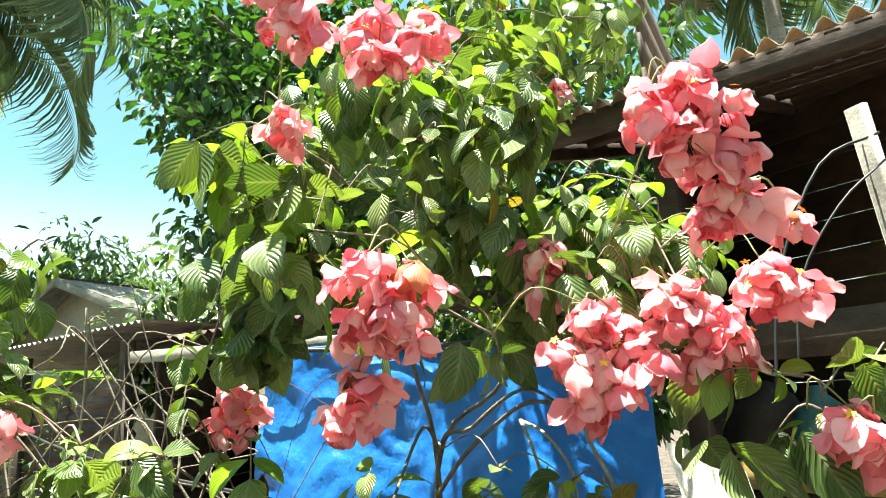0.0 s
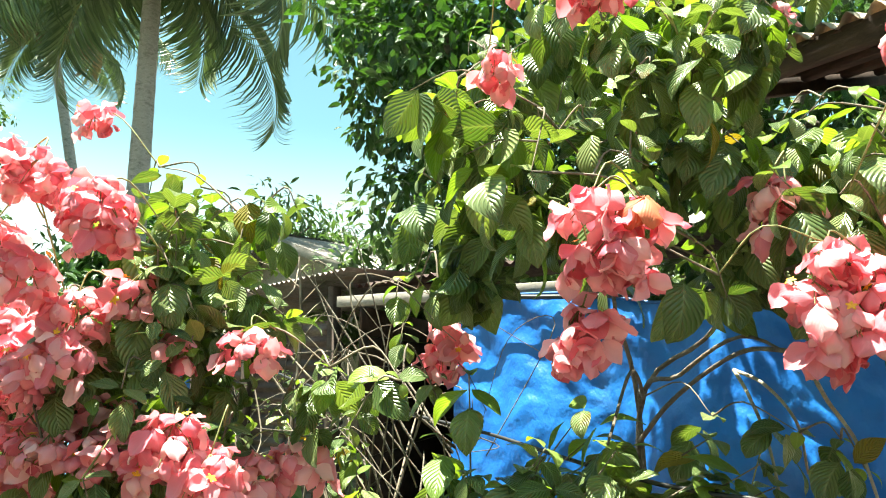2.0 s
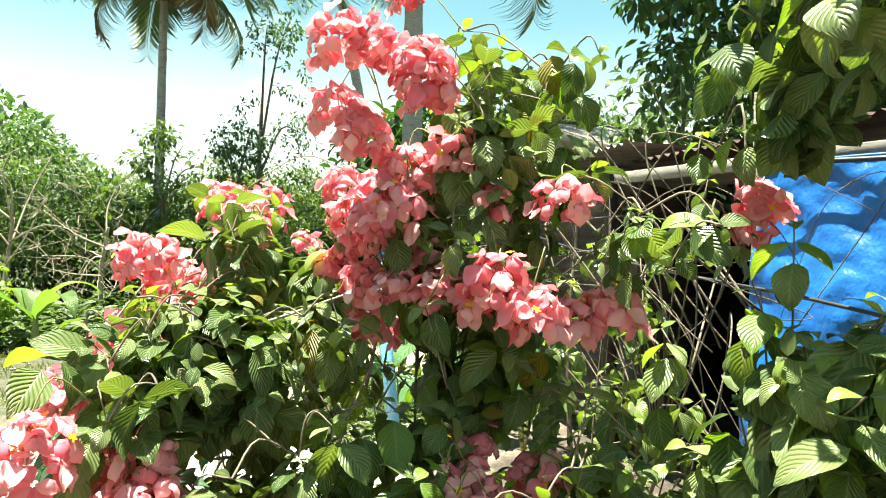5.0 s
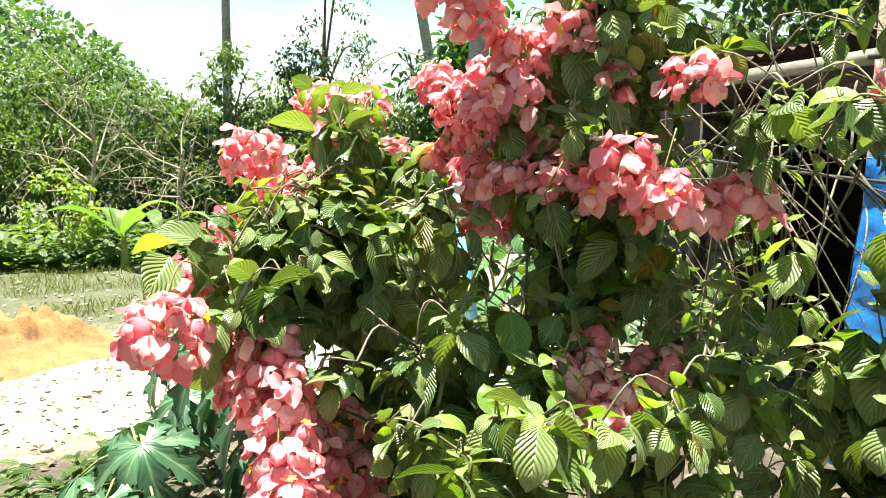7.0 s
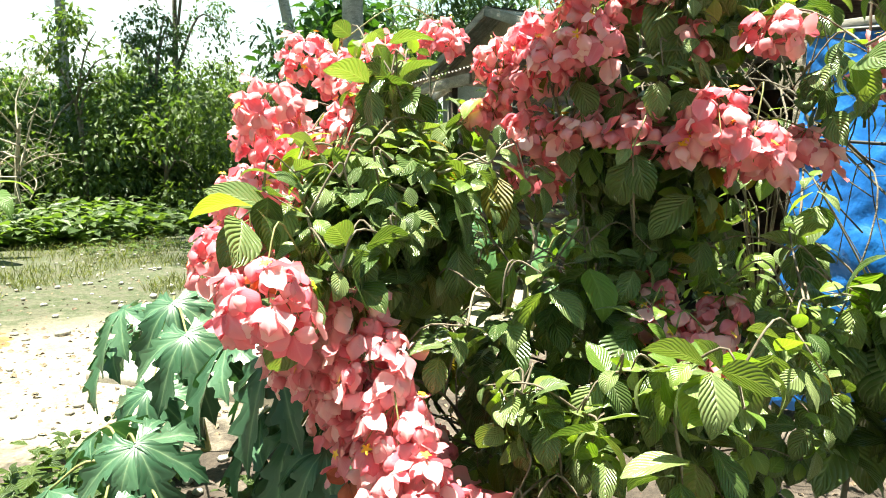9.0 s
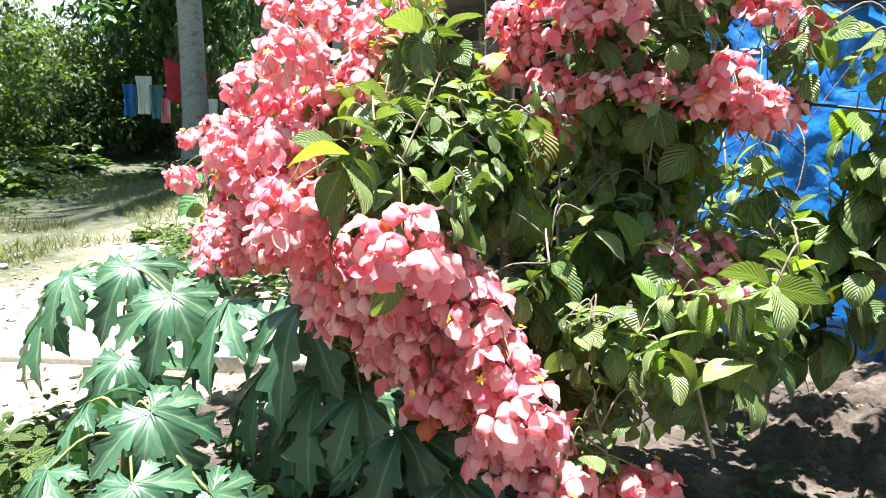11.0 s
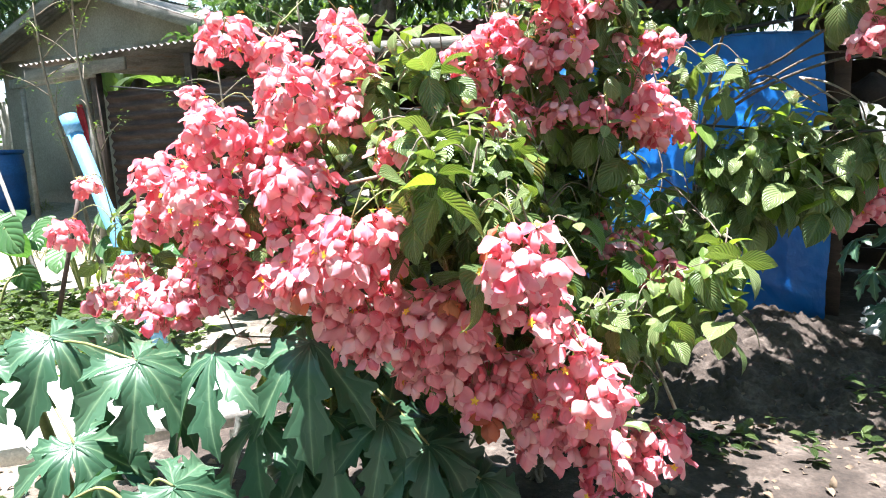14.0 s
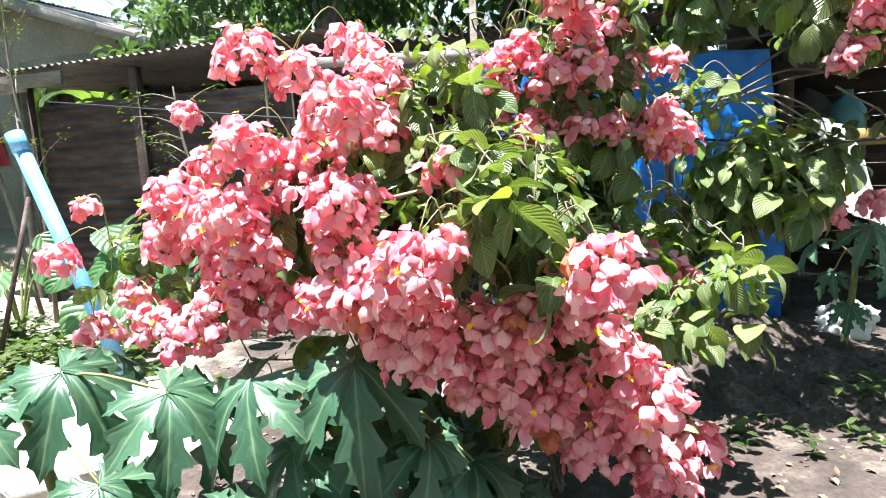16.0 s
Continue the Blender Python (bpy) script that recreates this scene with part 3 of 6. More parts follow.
# flower heads of the broad bush: x, y, z, radius
SKIRT = [
    (-1.26, 0.44, 0.85, 0.09), (-1.64, 0.55, 0.88, 0.09), (-1.42, 0.65, 0.69, 0.09), (-1.24, 0.66, 0.70, 0.09),
    (-1.16, 0.65, 0.60, 0.08), (-1.10, 0.62, 0.51, 0.08), (-0.90, 0.92, 0.23, 0.09), (-0.97, 0.93, 0.19, 0.08), (-1.53, 0.68, 0.66, 0.10),
    (-1.64, 0.68, 0.74, 0.09), (-1.65, 0.73, 0.61, 0.09), (-1.41, 0.76, 0.54, 0.09), (-1.35, 0.87, 0.40, 0.10),
    (-1.22, 0.90, 0.29, 0.09), (-1.52, 0.92, 0.48, 0.09), (-1.70, 0.62, 0.83, 0.09), (-1.78, 0.69, 0.77, 0.10),
    (-1.88, 0.78, 0.75, 0.09), (-2.02, 0.90, 0.71, 0.09), (-2.13, 0.91, 0.73, 0.09), (-2.24, 0.92, 0.71, 0.09),
    (-2.36, 0.98, 0.62, 0.09), (-2.47, 1.02, 0.66, 0.08), (-2.60, 1.16, 0.74, 0.055), (-2.87, 1.20, 0.85, 0.06),
]
FLANK = [
    (-1.84, 0.74, 1.00, 0.10), (-1.84, 0.74, 0.90, 0.09), (-1.84, 0.78, 1.23, 0.10), (-1.77, 1.00, 1.20, 0.09),
    (-2.16, 0.85, 0.98, 0.10), (-2.11, 0.84, 0.88, 0.09), (-2.00, 0.97, 1.04, 0.09), (-2.13, 0.91, 1.17, 0.09),
    (-2.33, 1.16, 1.12, 0.07), (-2.07, 1.04, 1.11, 0.09), (-1.94, 0.98, 1.13, 0.09), (-2.38, 1.03, 1.03, 0.09),
    (-2.45, 1.12, 0.89, 0.09), (-2.16, 1.10, 1.44, 0.095), (-2.02, 1.14, 1.38, 0.09), (-1.90, 1.46, 1.52, 0.08),
    (-1.76, 1.03, 1.33, 0.08), (-2.56, 1.61, 1.33, 0.055), (-1.80, 1.13, 1.42, 0.07), (-1.58, 0.80, 1.09, 0.06),
    (-2.28, 1.00, 0.95, 0.09), (-2.27, 1.08, 0.84, 0.08), (-2.80, 1.25, 0.60, 0.06), (-2.72, 1.13, 1.03, 0.035),
]
COLUMN = [
    (-1.19, 1.06, 1.79, 0.085), (-1.13, 1.12, 1.77, 0.08), (-1.00, 1.18, 1.70, 0.085), (-0.99, 1.19, 1.65, 0.075), (-1.27, 1.10, 1.63, 0.08), (-1.20, 1.14, 1.56, 0.08), (-1.47, 1.42, 2.08, 0.06),
    (-1.15, 1.24, 1.47, 0.085), (-1.06, 1.32, 1.51, 0.08), (-1.33, 1.27, 1.43, 0.085), (-1.13, 1.20, 1.38, 0.085),
    (-0.98, 1.37, 1.40, 0.06), (-0.82, 1.46, 1.40, 0.075), (-1.14, 1.32, 1.24, 0.08), (-1.15, 1.21, 1.19, 0.06),
    (-1.34, 1.27, 1.07, 0.08), (-1.44, 1.20, 1.24, 0.07), (-1.44, 1.22, 1.38, 0.07),
    (-1.24, 1.19, 1.34, 0.085), (-1.30, 1.22, 1.18, 0.08), (-1.05, 1.29, 1.18, 0.08), (-0.87, 1.31, 1.20, 0.085),
    (-0.80, 1.35, 1.14, 0.08), (-0.84, 1.52, 1.12, 0.07), (-0.78, 1.60, 1.14, 0.085), (-0.93, 1.33, 1.16, 0.07),
]
INNER = [
    (-1.04, 1.39, 0.80, 0.065), (-0.96, 1.30, 0.72, 0.085),
    (-0.83, 1.27, 0.68, 0.08), (-0.92, 1.36, 0.65, 0.075), (-0.90, 1.48, 0.74, 0.07), (-1.10, 1.36, 1.17, 0.08),
    (-1.40, 1.25, 1.31, 0.07), (-1.58, 0.58, 0.92, 0.06), (-1.48, 0.75, 0.60, 0.09), (-1.75, 0.78, 0.66, 0.09),
    (-1.28, 0.76, 0.50, 0.09), (-1.12, 0.78, 0.38, 0.09), (-1.05, 0.80, 0.30, 0.08), (-1.30, 0.66, 0.80, 0.08),
]
BROAD_TIPS = [
    (-1.36, 0.60, 1.01, 4, 0.145, 0.1), (-1.37, 0.73, 1.03, 4, 0.14, 0.1), (-1.31, 0.86, 1.04, 4, 0.14, 0.1), (-1.24, 0.58, 0.92, 4, 0.14, 0.15),
    (-1.26, 0.73, 0.97, 3, 0.10, 0.1), (-1.41, 0.61, 0.95, 4, 0.135, 0.2), (-1.28, 0.62, 0.95, 4, 0.14, 0.1), (-1.65, 0.90, 1.34, 4, 0.11, 0.6),
    (-1.19, 0.98, 0.80, 2, 0.11, 0.0), (-1.06, 1.14, 0.60, 3, 0.10, 0.0), (-1.04, 1.02, 0.45, 3, 0.10, 0.0), (-1.06, 0.92, 0.32, 3, 0.09, 0.1),
    (-0.70, 1.08, 0.73, 4, 0.12, 0.7), (-0.66, 1.25, 0.80, 4, 0.13, 0.7),
]
BROAD_TIPS_HIGH = [
    (-1.22, 1.47, 1.92, 4, 0.12, 0.5), (-1.17, 1.57, 1.88, 4, 0.12, 0.4), (-1.25, 1.76, 1.76, 3, 0.12, 0.1), (-1.04, 1.37, 1.66, 3, 0.12, 0.3),
    (-1.02, 1.49, 1.60, 3, 0.12, 0.2), (-0.93, 1.38, 1.42, 4, 0.11, 0.2), (-0.99, 1.59, 1.28, 3, 0.11, 0.2), (-1.10, 1.42, 1.80, 4, 0.12, 0.4),
    (-1.05, 1.60, 1.72, 3, 0.13, 0.1), (-1.30, 1.50, 1.86, 4, 0.11, 0.4), (-0.88, 1.62, 1.50, 3, 0.12, 0.1), (-0.80, 1.55, 1.30, 3, 0.11, 0.3),
    (-2.30, 1.15, 1.24, 3, 0.09, 0.4), (-2.68, 1.20, 0.92, 4, 0.09, 0.3), (-2.75, 1.28, 0.72, 3, 0.09, 0.3), (-1.95, 1.10, 1.28, 3, 0.10, 0.4),
]
BROAD_TIPS_MORE = [
    (-1.44, 1.06, 0.92, 3, 0.10, 0.0), (-1.27, 1.02, 1.12, 3, 0.12, 0.0), (-1.60, 0.85, 1.16, 3, 0.11, 0.3), (-1.50, 0.78, 1.12, 3, 0.11, 0.2),
    (-0.94, 1.18, 0.58, 3, 0.10, 0.1), (-0.98, 0.98, 0.44, 3, 0.10, 0.1), (-0.68, 1.38, 0.84, 4, 0.12, 0.6), (-0.60, 1.22, 0.74, 3, 0.12, 0.5),
    (-1.10, 0.86, 0.66, 3, 0.09, 0.1), (-1.00, 1.30, 0.92, 3, 0.11, 0.0), (-0.82, 1.70, 0.95, 3, 0.12, 0.2), (-0.70, 1.60, 0.85, 3, 0.12, 0.2),
    (-1.52, 0.95, 1.30, 3, 0.10, 0.3), (-1.46, 0.86, 1.02, 3, 0.11, 0.1), (-2.40, 1.25, 1.10, 3, 0.09, 0.3), (-1.62, 1.10, 1.42, 3, 0.10, 0.4),
]
BROAD_TIPS_SIDE = [
    (-0.85, 1.55, 1.53, 3, 0.11, 0.4), (-0.66, 1.55, 1.38, 3, 0.12, 0.3), (-0.50, 1.60, 1.35, 2, 0.11, 0.4), (-0.60, 1.55, 1.25, 3, 0.12, 0.2),
    (-0.78, 1.55, 1.33, 3, 0.12, 0.2), (-0.88, 1.55, 1.62, 2, 0.11, 0.3), (-0.95, 1.58, 1.77, 2, 0.12, 0.9), (-0.83, 1.60, 1.78, 2, 0.11, 0.5),
]
BROAD_TIPS_EAST = [
    (-1.12, 0.80, 0.80, 3, 0.10, 0.1), (-1.09, 0.82, 0.68, 3, 0.10, 0.2), (-1.04, 0.88, 0.66, 3, 0.09, 0.2), (-0.96, 0.95, 0.62, 3, 0.09, 0.3), (-1.03, 0.88, 0.55, 3, 0.09, 0.1),
    (-0.93, 0.95, 0.54, 3, 0.09, 0.3), (-1.04, 0.85, 0.43, 3, 0.09, 0.1), (-0.98, 0.85, 0.37, 3, 0.08, 0.2), (-1.06, 0.80, 0.33, 3, 0.09, 0.1), (-0.90, 0.92, 0.45, 2, 0.08, 0.3),
]
BROAD_TIPS_FRONT = [
    (-1.52, 0.58, 1.06, 4, 0.13, 0.08), (-1.46, 0.62, 1.10, 4, 0.14, 0.08), (-1.38, 0.68, 1.09, 4, 0.14, 0.04), (-1.36, 0.57, 0.94, 4, 0.13, 0.04),
    (-1.43, 0.80, 1.16, 4, 0.14, 0.08), (-1.43, 0.97, 1.22, 4, 0.13, 0.04), (-1.59, 0.91, 1.36, 4, 0.13, 0.12), (-1.66, 0.88, 1.44, 4, 0.12, 0.20),
    (-1.54, 1.00, 1.33, 4, 0.13, 0.08), (-1.62, 0.72, 1.18, 4, 0.13, 0.16), (-0.76, 1.02, 0.76, 4, 0.14, 0.7), (-0.66, 1.02, 0.70, 4, 0.14, 0.8),
    (-0.88, 1.02, 0.72, 4, 0.12, 0.5), (-0.96, 0.97, 0.62, 3, 0.12, 0.2), (-0.95, 1.50, 1.52, 4, 0.12, 0.2), (-0.88, 1.52, 1.48, 4, 0.12, 0.2),
]
SKIRT_LOW = [
    (-1.21, 0.76, 0.33, 0.09), (-1.05, 0.72, 0.22, 0.085), (-1.14, 0.70, 0.44, 0.08), (-1.36, 0.74, 0.44, 0.085), (-1.52, 0.76, 0.50, 0.08), (-1.44, 0.70, 0.61, 0.085), (-1.70, 0.76, 0.60, 0.08),
]
bush((-1.25, 1.32, gz(-1.25, 1.32)), "broad bush thick with hanging salmon-pink flower bracts", [(x, y, z, rad * 1.12) for x, y, z, rad in SKIRT + FLANK + SKIRT_LOW] + COLUMN + INNER, [(x, y, z, pairs + 1, size * 0.9, lime * 0.7) for x, y, z, pairs, size, lime in BROAD_TIPS_FRONT + BROAD_TIPS_EAST + BROAD_TIPS_SIDE + BROAD_TIPS + BROAD_TIPS_HIGH + BROAD_TIPS_MORE],
     [((-1.12, 1.45, 1.30), (0.28, 0.28, 0.52), 110), ((-1.70, 1.12, 1.0), (0.55, 0.28, 0.38), 105), ((-1.10, 1.12, 0.62), (0.28, 0.24, 0.32), 42),
      ((-2.45, 1.28, 0.85), (0.32, 0.20, 0.24), 34), ((-0.88, 1.60, 0.58), (0.28, 0.35, 0.32), 30), ((-1.42, 0.86, 1.02), (0.24, 0.22, 0.20), 58), ((-1.5, 1.2, 0.45), (0.4, 0.25, 0.3), 46), ((-1.85, 1.12, 0.44), (0.35, 0.2, 0.26), 36), ((-1.15, 1.5, 0.78), (0.36, 0.3, 0.36), 34), ((-0.95, 1.55, 0.40), (0.22, 0.25, 0.25), 20)], 11, stems=9, thick=0.008, droop=0.62, old=((-1.26, 1.04, 1.09, 0.13), (-0.95, 1.55, 1.80, 0.12)))

# the taller, open bush before the tarpaulin
TALL_HEADS = [
    (-0.26, 1.60, 2.29, 0.070), (-0.20, 1.60, 2.23, 0.061), (-0.10, 1.75, 2.26, 0.079), (0.03, 1.75, 2.23, 0.069),
    (-0.07, 1.72, 2.18, 0.052), (-0.33, 1.75, 2.08, 0.057), (-0.04, 1.55, 1.65, 0.053), (0.04, 1.57, 1.63, 0.052),
    (-0.06, 1.58, 1.56, 0.056), (0.01, 1.60, 1.54, 0.056), (0.00, 1.55, 1.58, 0.052), (-0.09, 1.62, 1.45, 0.053),
    (-0.12, 1.62, 1.39, 0.047), (-0.07, 1.64, 1.43, 0.045), (-0.76, 2.24, 1.45, 0.075), (-0.79, 2.24, 1.38, 0.064),
    (0.22, 2.05, 1.76, 0.060), (0.27, 2.08, 1.73, 0.052), (0.22, 2.05, 1.68, 0.043), (0.56, 1.72, 2.00, 0.049),
    (0.49, 1.70, 1.94, 0.059), (0.56, 1.72, 1.93, 0.066), (0.62, 1.76, 1.94, 0.060), (0.55, 1.74, 1.86, 0.057),
    (0.63, 1.78, 1.86, 0.054), (0.62, 1.82, 1.79, 0.057), (0.66, 1.84, 1.76, 0.056), (0.58, 1.84, 1.75, 0.043),
    (0.74, 1.90, 1.75, 0.032), (0.70, 2.05, 1.65, 0.071), (0.75, 2.08, 1.61, 0.067), (0.49, 1.95, 1.62, 0.055),
    (0.52, 1.95, 1.56, 0.060), (0.59, 2.00, 1.56, 0.065), (0.61, 2.00, 1.50, 0.060), (0.55, 2.00, 1.48, 0.054),
    (0.32, 1.90, 1.58, 0.048), (0.29, 1.88, 1.49, 0.065), (0.35, 1.90, 1.44, 0.063), (0.42, 1.92, 1.48, 0.064),
    (0.39, 1.95, 1.55, 0.047), (0.30, 1.88, 1.40, 0.050), (0.79, 1.90, 1.33, 0.055), (0.82, 1.92, 1.29, 0.056),
    (0.23, 2.60, 2.46, 0.054), (0.01, 2.36, 0.75, 0.118), (0.14, 2.36, 0.72, 0.120), (0.27, 2.40, 0.74, 0.116),
    (0.50, 2.40, 0.78, 0.084),
]
TALL_TIPS = [
    (-0.62, 1.78, 2.11, 4, 0.155, 0.6), (-0.48, 1.81, 2.02, 4, 0.155, 0.4), (-0.22, 1.69, 1.80, 4, 0.155, 0.2), (-0.25, 1.87, 1.92, 4, 0.155, 0.2),
    (0.06, 1.75, 1.65, 4, 0.155, 0.2), (0.12, 2.08, 1.98, 4, 0.145, 0.3), (0.43, 2.16, 1.93, 3, 0.145, 0.2), (0.01, 2.23, 1.67, 3, 0.145, 0.2),
    (0.70, 2.06, 1.45, 4, 0.155, 0.4), (-0.53, 1.91, 2.16, 4, 0.145, 0.5), (-0.40, 1.72, 1.88, 4, 0.155, 0.2), (0.15, 1.91, 2.18, 4, 0.155, 0.2),
    (0.23, 1.96, 1.80, 3, 0.155, 0.3), (0.35, 1.97, 1.73, 3, 0.145, 0.2), (0.76, 1.96, 1.37, 3, 0.145, 0.4), (0.86, 2.11, 1.42, 3, 0.145, 0.3),
]
TALL_TIPS_MORE = [
    (-0.66, 1.93, 1.93, 4, 0.155, 0.3), (-0.57, 2.03, 1.78, 3, 0.155, 0.1), (-0.03, 1.95, 1.85, 3, 0.155, 0.2), (-0.82, 2.12, 1.67, 3, 0.13, 0.5),
    (-0.75, 2.15, 1.88, 3, 0.145, 0.5), (-0.01, 2.05, 2.31, 4, 0.155, 0.2), (-0.16, 2.00, 2.23, 4, 0.155, 0.2), (0.27, 2.17, 2.16, 4, 0.145, 0.2),
    (0.52, 2.33, 1.83, 3, 0.145, 0.2), (0.13, 1.88, 1.52, 3, 0.145, 0.1), (0.48, 1.94, 1.34, 3, 0.145, 0.0), (0.63, 1.98, 1.29, 3, 0.145, 0.0),
    (-0.17, 1.77, 1.62, 3, 0.145, 0.1), (0.95, 2.22, 1.50, 3, 0.145, 0.4), (0.81, 2.03, 1.47, 3, 0.145, 0.4), (-0.02, 2.46, 1.24, 3, 0.145, 0.3),
]
bush((-0.34, 2.86, gz(-0.34, 2.86)), "tall open bush with large leaves and pink flower heads", TALL_HEADS, TALL_TIPS + TALL_TIPS_MORE + [(0.21, 2.28, 1.22, 3, 0.11, 0.3), (0.30, 2.16, 1.22, 3, 0.10, 0.3), (0.34, 2.06, 1.17, 3, 0.10, 0.2)],
     [((-0.17, 2.12, 2.10), (0.52, 0.26, 0.44), 66), ((-0.52, 1.98, 1.90), (0.26, 0.18, 0.34), 18), ((0.33, 2.34, 1.80), (0.42, 0.24, 0.30), 46), ((-0.24, 2.72, 2.62), (0.65, 0.5, 0.42), 70), ((-0.06, 3.1, 3.0), (0.75, 0.4, 0.36), 80)], 23, leaf=0.155, young=0.3, stems=4, fork=1.12, droop=1.25, thick=0.011, bract=0.067)

# the low leafy bush between them
LOW_TIPS = [
    (-0.50, 1.90, 1.37, 3, 0.14, 0.5), (-0.58, 1.90, 1.21, 3, 0.16, 0.3), (-0.49, 1.87, 1.12, 4, 0.18, 0.2), (-0.55, 1.90, 0.94, 3, 0.18, 0.1),
    (-0.38, 1.85, 1.08, 4, 0.18, 0.2), (-0.30, 1.91, 1.19, 4, 0.17, 0.3), (-0.14, 1.94, 1.19, 4, 0.17, 0.3), (-0.17, 1.85, 1.05, 4, 0.18, 0.1),
    (-0.39, 1.83, 0.93, 3, 0.18, 0.1), (-0.85, 1.89, 1.09, 3, 0.12, 0.4), (-0.90, 1.89, 0.94, 3, 0.12, 0.3), (0.03, 2.11, 1.21, 4, 0.16, 0.3),
    (0.11, 2.18, 1.10, 4, 0.16, 0.2), (-0.02, 2.08, 1.01, 3, 0.17, 0.1), (-0.26, 1.68, 1.03, 4, 0.18, 0.1), (-0.10, 1.70, 0.96, 4, 0.17, 0.2),
    (-0.49, 1.75, 0.72, 3, 0.16, 0.1), (-0.39, 1.80, 0.63, 3, 0.16, 0.1),
]


VINE_TIPS = [(-1.42, 2.25, 1.34, 3, 0.09, 0.4), (-1.02, 2.10, 1.30, 3, 0.09, 0.5), (-0.86, 2.12, 1.52, 3, 0.10, 0.5), (-0.80, 2.20, 1.36, 3, 0.10, 0.3), (-1.62, 2.35, 1.22, 3, 0.08, 0.3), (-0.92, 2.18, 1.68, 3, 0.10, 0.6)]


def leafy_shrub(base, label, tips, fill, seed, leaf=0.13, own=120, young=0.2):
    """A shrub with no flowers."""
    r = random.Random(seed)
    top = thing("leafy_shrub", label, "shrub", "", base)
    base = Vector(base)
    rows, twigs, blades = [], Geo(), Geo()
    hub = base + Vector((0.15, -0.05, 0.62))
    tube(twigs, [base - UP * 0.03, base + Vector((0.02, 0, 0.3)), hub], 0.010, 0.006, 7, 0, 5)
    for x, y, z, pairs, size, lime in tips:
        p = Vector((x, y, z))
        mid = hub.lerp(p, 0.5) + UP * 0.06 + away(r) * 0.03
        tube(twigs, [hub, mid, p], 0.004, 0.002, 6, 0, 4)
        rows += shoot(p, (p - mid).normalized() * 0.5 + UP * 0.6, int(pairs), size, r, lime, 0.9)
    for c, e, n in fill:
        for _ in range(n):
            d = away(r) * r.uniform(0.5, 1)
            p = Vector((c[0] + d.x * e[0], c[1] + d.y * e[1], c[2] + d.z * e[2]))
            tube(twigs, [hub, hub.lerp(p, 0.6) + UP * 0.05 + away(r) * 0.04, p], 0.003, 0.0015, 5, 0, 3)
            rows += shoot(p, Vector((d.x, d.y, 0.6)), r.choice((2, 3, 3)), leaf * r.uniform(0.8, 1.15), r, young, 0.9)
    for i, (m, k, tone) in enumerate(rows):
        if i < own:
            piece("leaf", LEAF_ME[k, tone], m, top)
        else:
            blades.put(LEAF_T[k], m, tone)
    if blades.count:
        tagged(fixed("foliage", blades, LEAF_MATS, top), kind="stuff")
    tagged(fixed("branchwork", twigs, TWIG, top), kind="stuff")


leafy_shrub((-1.25, 2.28, gz(-1.25, 2.28)), "sparse shrub with small leaves among the bare vines", VINE_TIPS,
            [((-1.22, 2.15, 0.98), (0.34, 0.22, 0.30), 22), ((-0.95, 2.05, 0.72), (0.30, 0.22, 0.30), 18)], 37, leaf=0.085, own=60, young=0.4)
leafy_shrub((-0.75, 2.05, gz(-0.75, 2.05)), "low shrub with large dark green leaves before the tarpaulin", LOW_TIPS, [((-0.40, 1.88, 1.02), (0.26, 0.16, 0.22), 30), ((-0.11, 2.05, 1.08), (0.36, 0.15, 0.24), 26), ((-0.68, 1.92, 0.66), (0.26, 0.22, 0.34), 22)], 31, leaf=0.18)


# ---------------------------------------------------------------- tarpaulin, hut, cable
def make_tarp():
    g = Geo()

    def f(u, v):
        x = -1.36 + 1.80 * u
        top = 1.70 + 0.04 * math.cos(u * 3.1) - 0.05 * math.exp(-((u - 0.55) / 0.12) ** 2) + 0.03 * u
        z = top * (1 - v) - 0.02 * v
        belly = 0.16 * math.sin(math.pi * min(1, v * 0.95)) + 0.14 * v * v
        fold = 0.05 * math.sin(14 * u + 4 * v) * (0.25 + v) + 0.04 * wobble(x, z, 1, 1.6) + 0.012 * abs(wobble(x, z, 4, 5.0)) + 0.02 * abs(wobble(x * 2.2 + z, z * 0.5, 7, 3.0))
        fold += 0.05 * abs(wobble(x * 0.9 + z * 1.3, z * 0.4 - x * 0.3, 5, 2.2)) + 0.018 * abs(wobble(x + 2 * z, z - x, 8, 6.0))
        return (x + 0.03 * wobble(x, z, 9, 2), 3.36 - belly + fold, z)

    sheet(g, f, 90, 84, 0, 0.004, (0, -1, 0))
    t = thing("tarpaulin", "creased blue plastic tarpaulin hung as a wall to the ground", "tarpaulin", "", (-0.4, 3.3, gz(-0.4, 3.1)))
    fixed("sheet", g, TARP, t)
    hem = Geo()
    tube(hem, [f(u, 0.0) for u in np.linspace(0, 1, 12)], 0.008, 0.008, 6, 0, 3)
    fixed("hem", hem, DRUM, t)
    hang = Geo()
    tube(hang, [(-1.40, 3.30, 1.74), (-0.4, 3.33, 1.70), (0.5, 3.30, 1.78)], 0.012, 0.012, 6, 0, 4)
    fixed("line", hang, RUBBER, t)


make_tarp()


